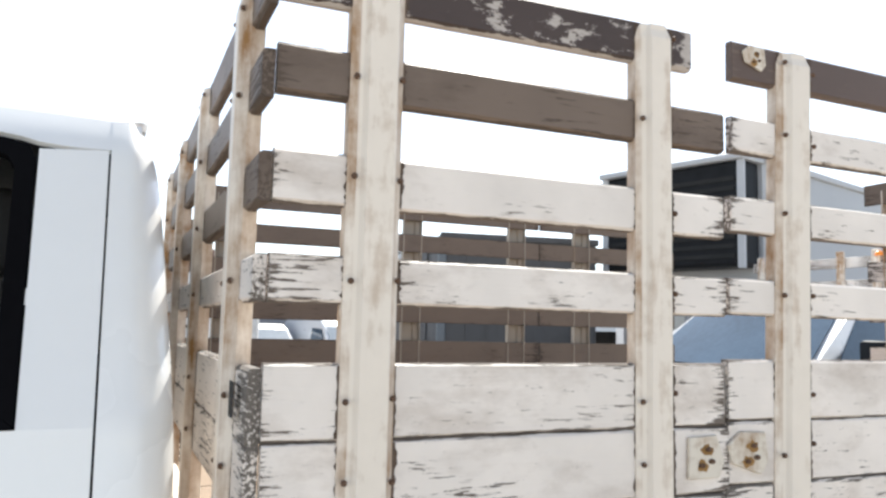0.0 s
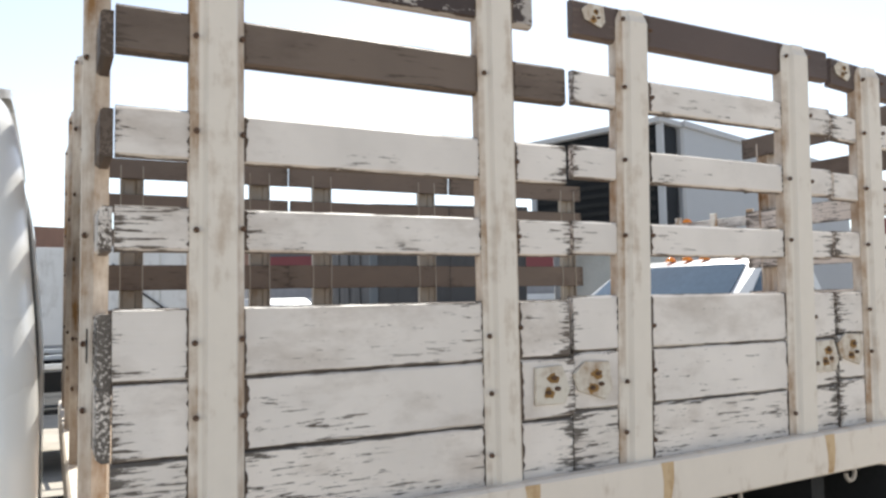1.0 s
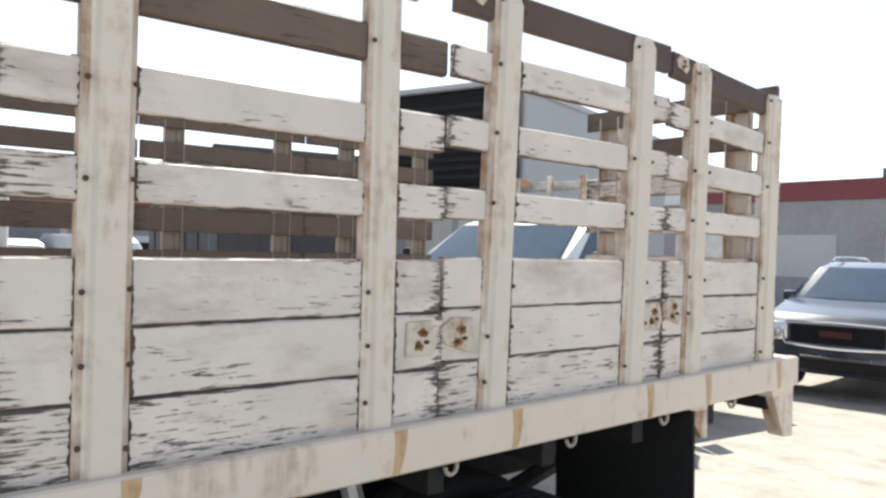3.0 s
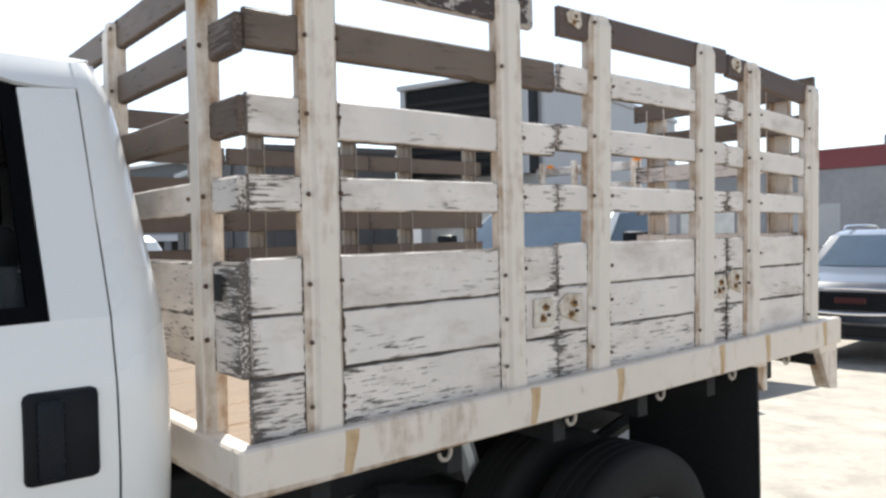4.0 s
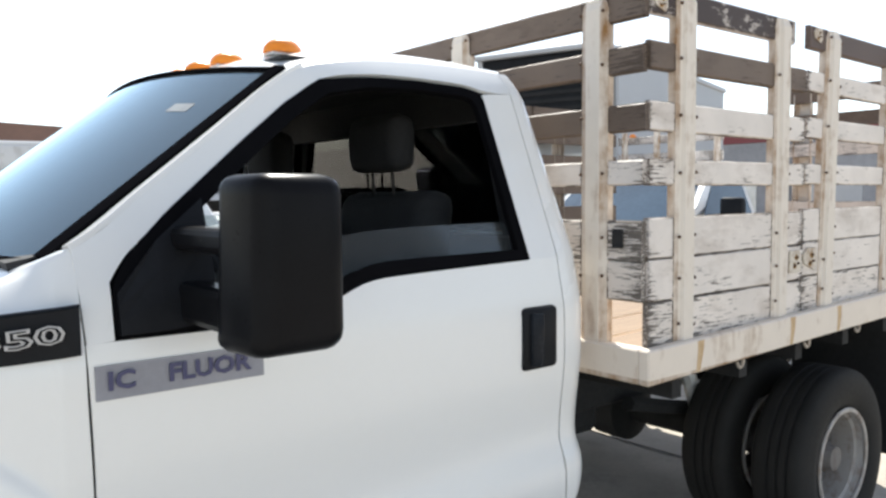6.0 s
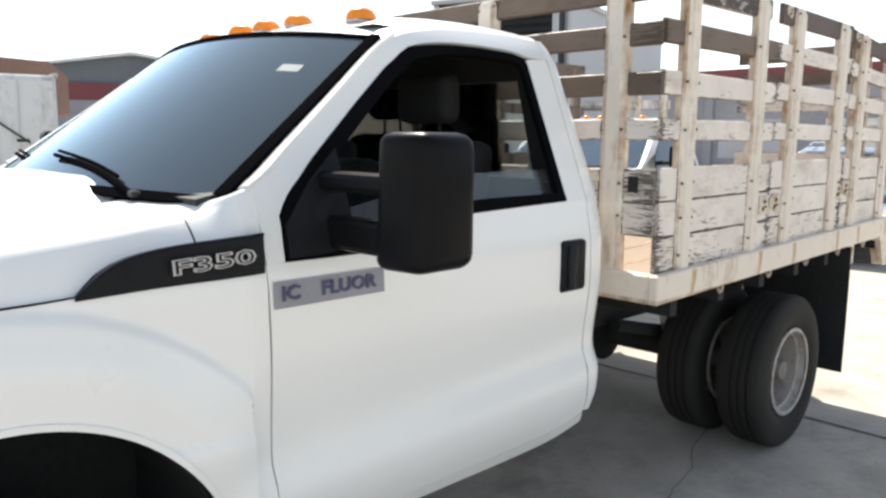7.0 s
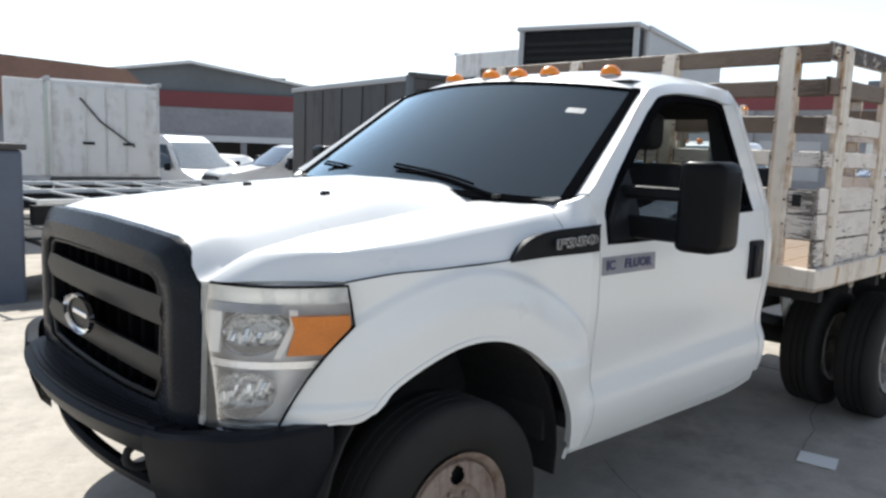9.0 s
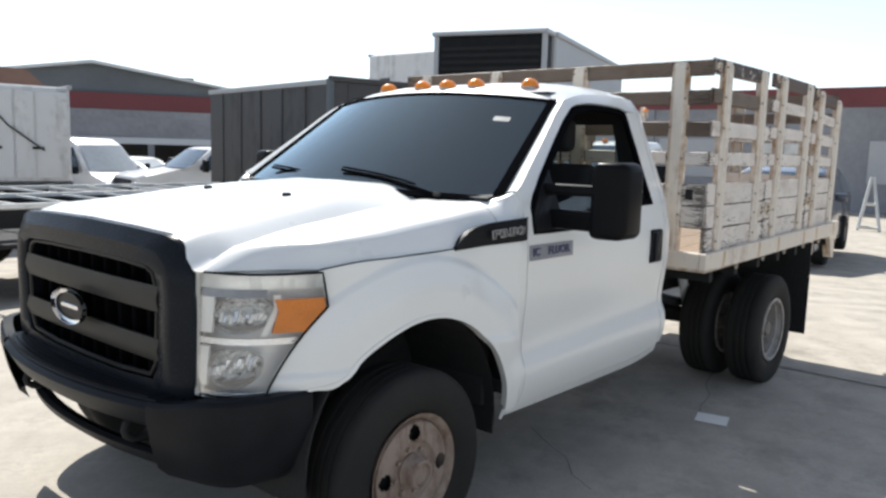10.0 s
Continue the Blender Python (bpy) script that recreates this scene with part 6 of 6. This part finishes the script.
# white vans and cars in a row
def van(m, label, mat=None, h=1.0):
    t = thing("parked_van", label, "van", m, "vehicles parked in a row")
    prof = [(0.05, 0.30), (0.0, 0.60), (0.06, 0.95), (0.55, 1.12), (0.75, 1.18), (1.35, 1.80), (1.7, 1.95), (4.2, 1.96), (4.45, 1.8), (4.5, 0.5), (4.4, 0.3)]
    prof = [(x, z if z < 1 else 1 + (z - 1) * h) for x, z in prof]
    part("body", car_body(prof, 0.86, 0.16, 1.1, 0.08), mat or M_VAN, t, smooth=True)
    front_pane(t, 0.72, 1 + 0.17 * h, 1.33, 1 + 0.78 * h, 0.74, 0.66, 'windscreen', M_GLARE_GLASS)
    side_window(t, [(1.05, 1 + 0.15 * h), (1.45, 1 + 0.72 * h), (2.1, 1 + 0.74 * h), (2.1, 1 + 0.15 * h)], 0.86, 0.16, 1.1)
    part("grille", box((-0.02, -0.5, 0.62), (0.03, 0.5, 0.82), 0.02), M_BLACK, t)
    part("bumper", box((-0.07, -0.82, 0.32), (0.06, 0.82, 0.52), 0.03, 2), M_BLACK, t)
    for s in (-1, 1):
        part("headlight", box((0.0, s * 0.66 - 0.12, 0.70), (0.14, s * 0.66 + 0.12, 0.92), 0.03, 2), M_REFLECTOR, t)
        part("door_mirror", box((1.0, s * 0.98 - 0.09, 1.12), (1.08, s * 0.98 + 0.09, 1.32), 0.02), M_BLACK, t)
        simple_wheel(t, 0.85, s * 0.76, 0.32, 0.2, s)
        simple_wheel(t, 3.6, s * 0.76, 0.32, 0.2, s)


van(on_ground(8.7, 17.6, 100), "white van parked in a row, seen from the front", None, 1.15)
van(on_ground(6.6, 19.0, 100), "white van half hidden beside a box truck")
van(on_ground(11.0, 21.5, 95), "low white car parked in a row", None, 0.45)
van(on_ground(13.2, 24.0, 95), "low silver-white car parked farther back", None, 0.5)
cab_truck(on_ground(7.65, 16.0, -10), "white single-cab pickup parked in front of a grey box", False)
van(on_ground(9.6, 19.8, 98), "low white car beside the van", None, 0.4)


# ladder-framed trailer of galvanised rails
def ladder_trailer(m):
    t = thing("ladder_trailer", "flat trailer of galvanised rails and cross bars", "trailer", m)
    for y in (0, 1.5, 3.0):
        part("rail", box((0, y - 0.02, 0.97), (5.0, y + 0.02, 1.02), 0.006), M_TRAILER, t)
    for i in range(10):
        part("cross_bar", box((0.05 + 0.53 * i, -0.02, 0.975), (0.075 + 0.53 * i, 3.02, 1.0)), M_TRAILER, t)
    # Flat dark sheet below the rails and cross bars.
    part("deck", box((0.05, 0.1, 0.55), (4.95, 2.95, 0.60), 0.01), M_DARK, t, "flat dark sheet under the rails")
    for y in (0.5, 2.5):
        part("chassis_beam", box((0.1, y - 0.06, 0.72), (4.9, y + 0.06, 0.92)), M_DARK, t)
    for x in (1.2, 3.9):
        for y, s in ((0.25, -1), (2.75, 1)):
            simple_wheel(t, x, y, 0.37, 0.22, s)
        part("axle", tube([(x, 0.3, 0.37), (x, 2.7, 0.37)], 0.05, 8), M_DARK, t)
        for y in (0.5, 2.5):
            part("hanger", box((x - 0.05, y - 0.05, 0.37), (x + 0.05, y + 0.05, 0.74)), M_DARK, t)


ladder_trailer(on_ground(0.7, 5.3, 2))
blue = thing("headboard", "blue-grey steel box standing at the trailer's end", "steel box", on_ground(0.22, 6.3))
part("panel", box((-0.55, -0.7, 0.0), (0.45, 0.75, 1.55), 0.04, 2), M_BLUEGREY, blue)
part("cap", box((-0.58, -0.73, 1.55), (0.48, 0.78, 1.61), 0.01), M_GREY_BOX, blue)

# buildings
def warehouse(m):
    """A gabled shed front with a red band over a grey wall and an open ground floor; local x runs along the front."""
    t = thing("warehouse", "grey gabled warehouse with a dull red band and open bays", "building", m)
    part("wall", box((-16, 0, 2.1), (30, 0.3, 3.55), 0.0), M_WALL, t)
    part("red_band", box((-16, -0.06, 3.56), (30, 0.3, 4.3), 0.0), M_RED, t)
    part("gable", prism([(-5.8, 4.32), (5.8, 4.32), (5.6, 4.80), (0.2, 5.60), (-0.2, 5.60), (-5.6, 4.80)], "y", 0.2, 0.5), M_SHEET, t)
    r = part("roof", prism([(-6.2, 4.70), (0, 5.62), (6.2, 4.70), (6.2, 4.80), (0, 5.76), (-6.2, 4.80)], "y", -0.3, 22), M_PALE_ROOF, t)
    part("roof_vent", box((4.0, 2.0, 4.7), (4.7, 2.6, 5.35), 0.03), M_SHEET, r)
    part("side_roof", prism([(6.2, 4.35), (30, 4.35), (30, 4.75), (6.2, 4.75)], "y", 0.1, 14), M_SHEET, t)
    for i in range(16):
        x = -15.5 + 3 * i
        part("column", box((x - 0.15, 0.0, -0.2), (x + 0.15, 0.3, 2.1)), M_WALL, t)
        part("pane", box((x + 0.3, 0.1, 2.35), (x + 2.7, -0.02, 3.2)), M_WALL, t)
    part("lintel", box((-16, -0.1, 1.95), (30, -0.005, 2.25)), M_PALE_ROOF, t)
    part("back_wall", box((-16, 7.5, -0.2), (30, 7.7, 4.3)), M_GREY_BOX, t)


warehouse(pose(15.1, 33.5, -0.55, 0, 0, -26))


def far_wall(m):
    """A long grey wall with a red top band, two heights."""
    t = thing("yard_wall", "long grey plaster wall with a faded red band along its top", "building", m)
    part("wall", box((0, 0, -0.3), (0.3, 26, 4.25), 0.0), M_WALL, t)
    part("red_band", box((-0.05, -14, 4.26), (0.35, 21.5, 5.05), 0.0), M_RED, t)
    part("wall_near", box((0.0, -34, -0.3), (0.3, -0.01, 4.25), 0.0), M_WALL, t)
    part("parapet", box((-0.08, 21.51, 4.26), (0.4, 26, 4.75), 0.0), M_PALE_ROOF, t)
    for i in range(7):
        part("pilaster", box((-0.12, -12 + 6 * i, -0.3), (0.0, -11.6 + 6 * i, 4.25)), M_WALL, t)
    for i in range(5):
        part("shutter", box((-0.03, 1.5 + 4.5 * i, 1.2), (0.0, 4.2 + 4.5 * i, 2.9)), M_REEFER if i % 2 else M_GALV, t)
    part("vent_stack", box((0.05, 13.0, 5.05), (0.25, 13.4, 5.4)), M_SHEET, t)


far_wall(pose(33.0, -4.0, -0.55))

shed = thing("brown_shed", "long shed with a rusty brown roof", "building", pose(5.6, 23.0, -0.55, 0, 0, -16))
part("roof", prism([(-11, 2.6), (2.9, 2.6), (2.9, 3.7), (2.4, 4.15), (-11, 4.9)], "y", 0, 5.0), M_BROWN_ROOF, shed)
part("wall", box((-11, 0.3, -0.2), (2.4, 4.8, 2.6)), M_WALL, shed)
frame_ob = thing("leaning_frame", "white metal frame leaning against the yard wall", "metal frame", on_ground(24.0, 2.25))
for a, b in (((0, 0.0, 0), (0.3, 0.35, 1.6)), ((0, 0.6, 0), (0.3, 0.4, 1.6)), ((0, 0.0, 0.1), (0, 0.6, 0.1)), ((0.15, 0.17, 0.8), (0.15, 0.5, 0.8))):
    part("bar", tube([a, b], 0.05, 6), M_GALV, frame_ob)
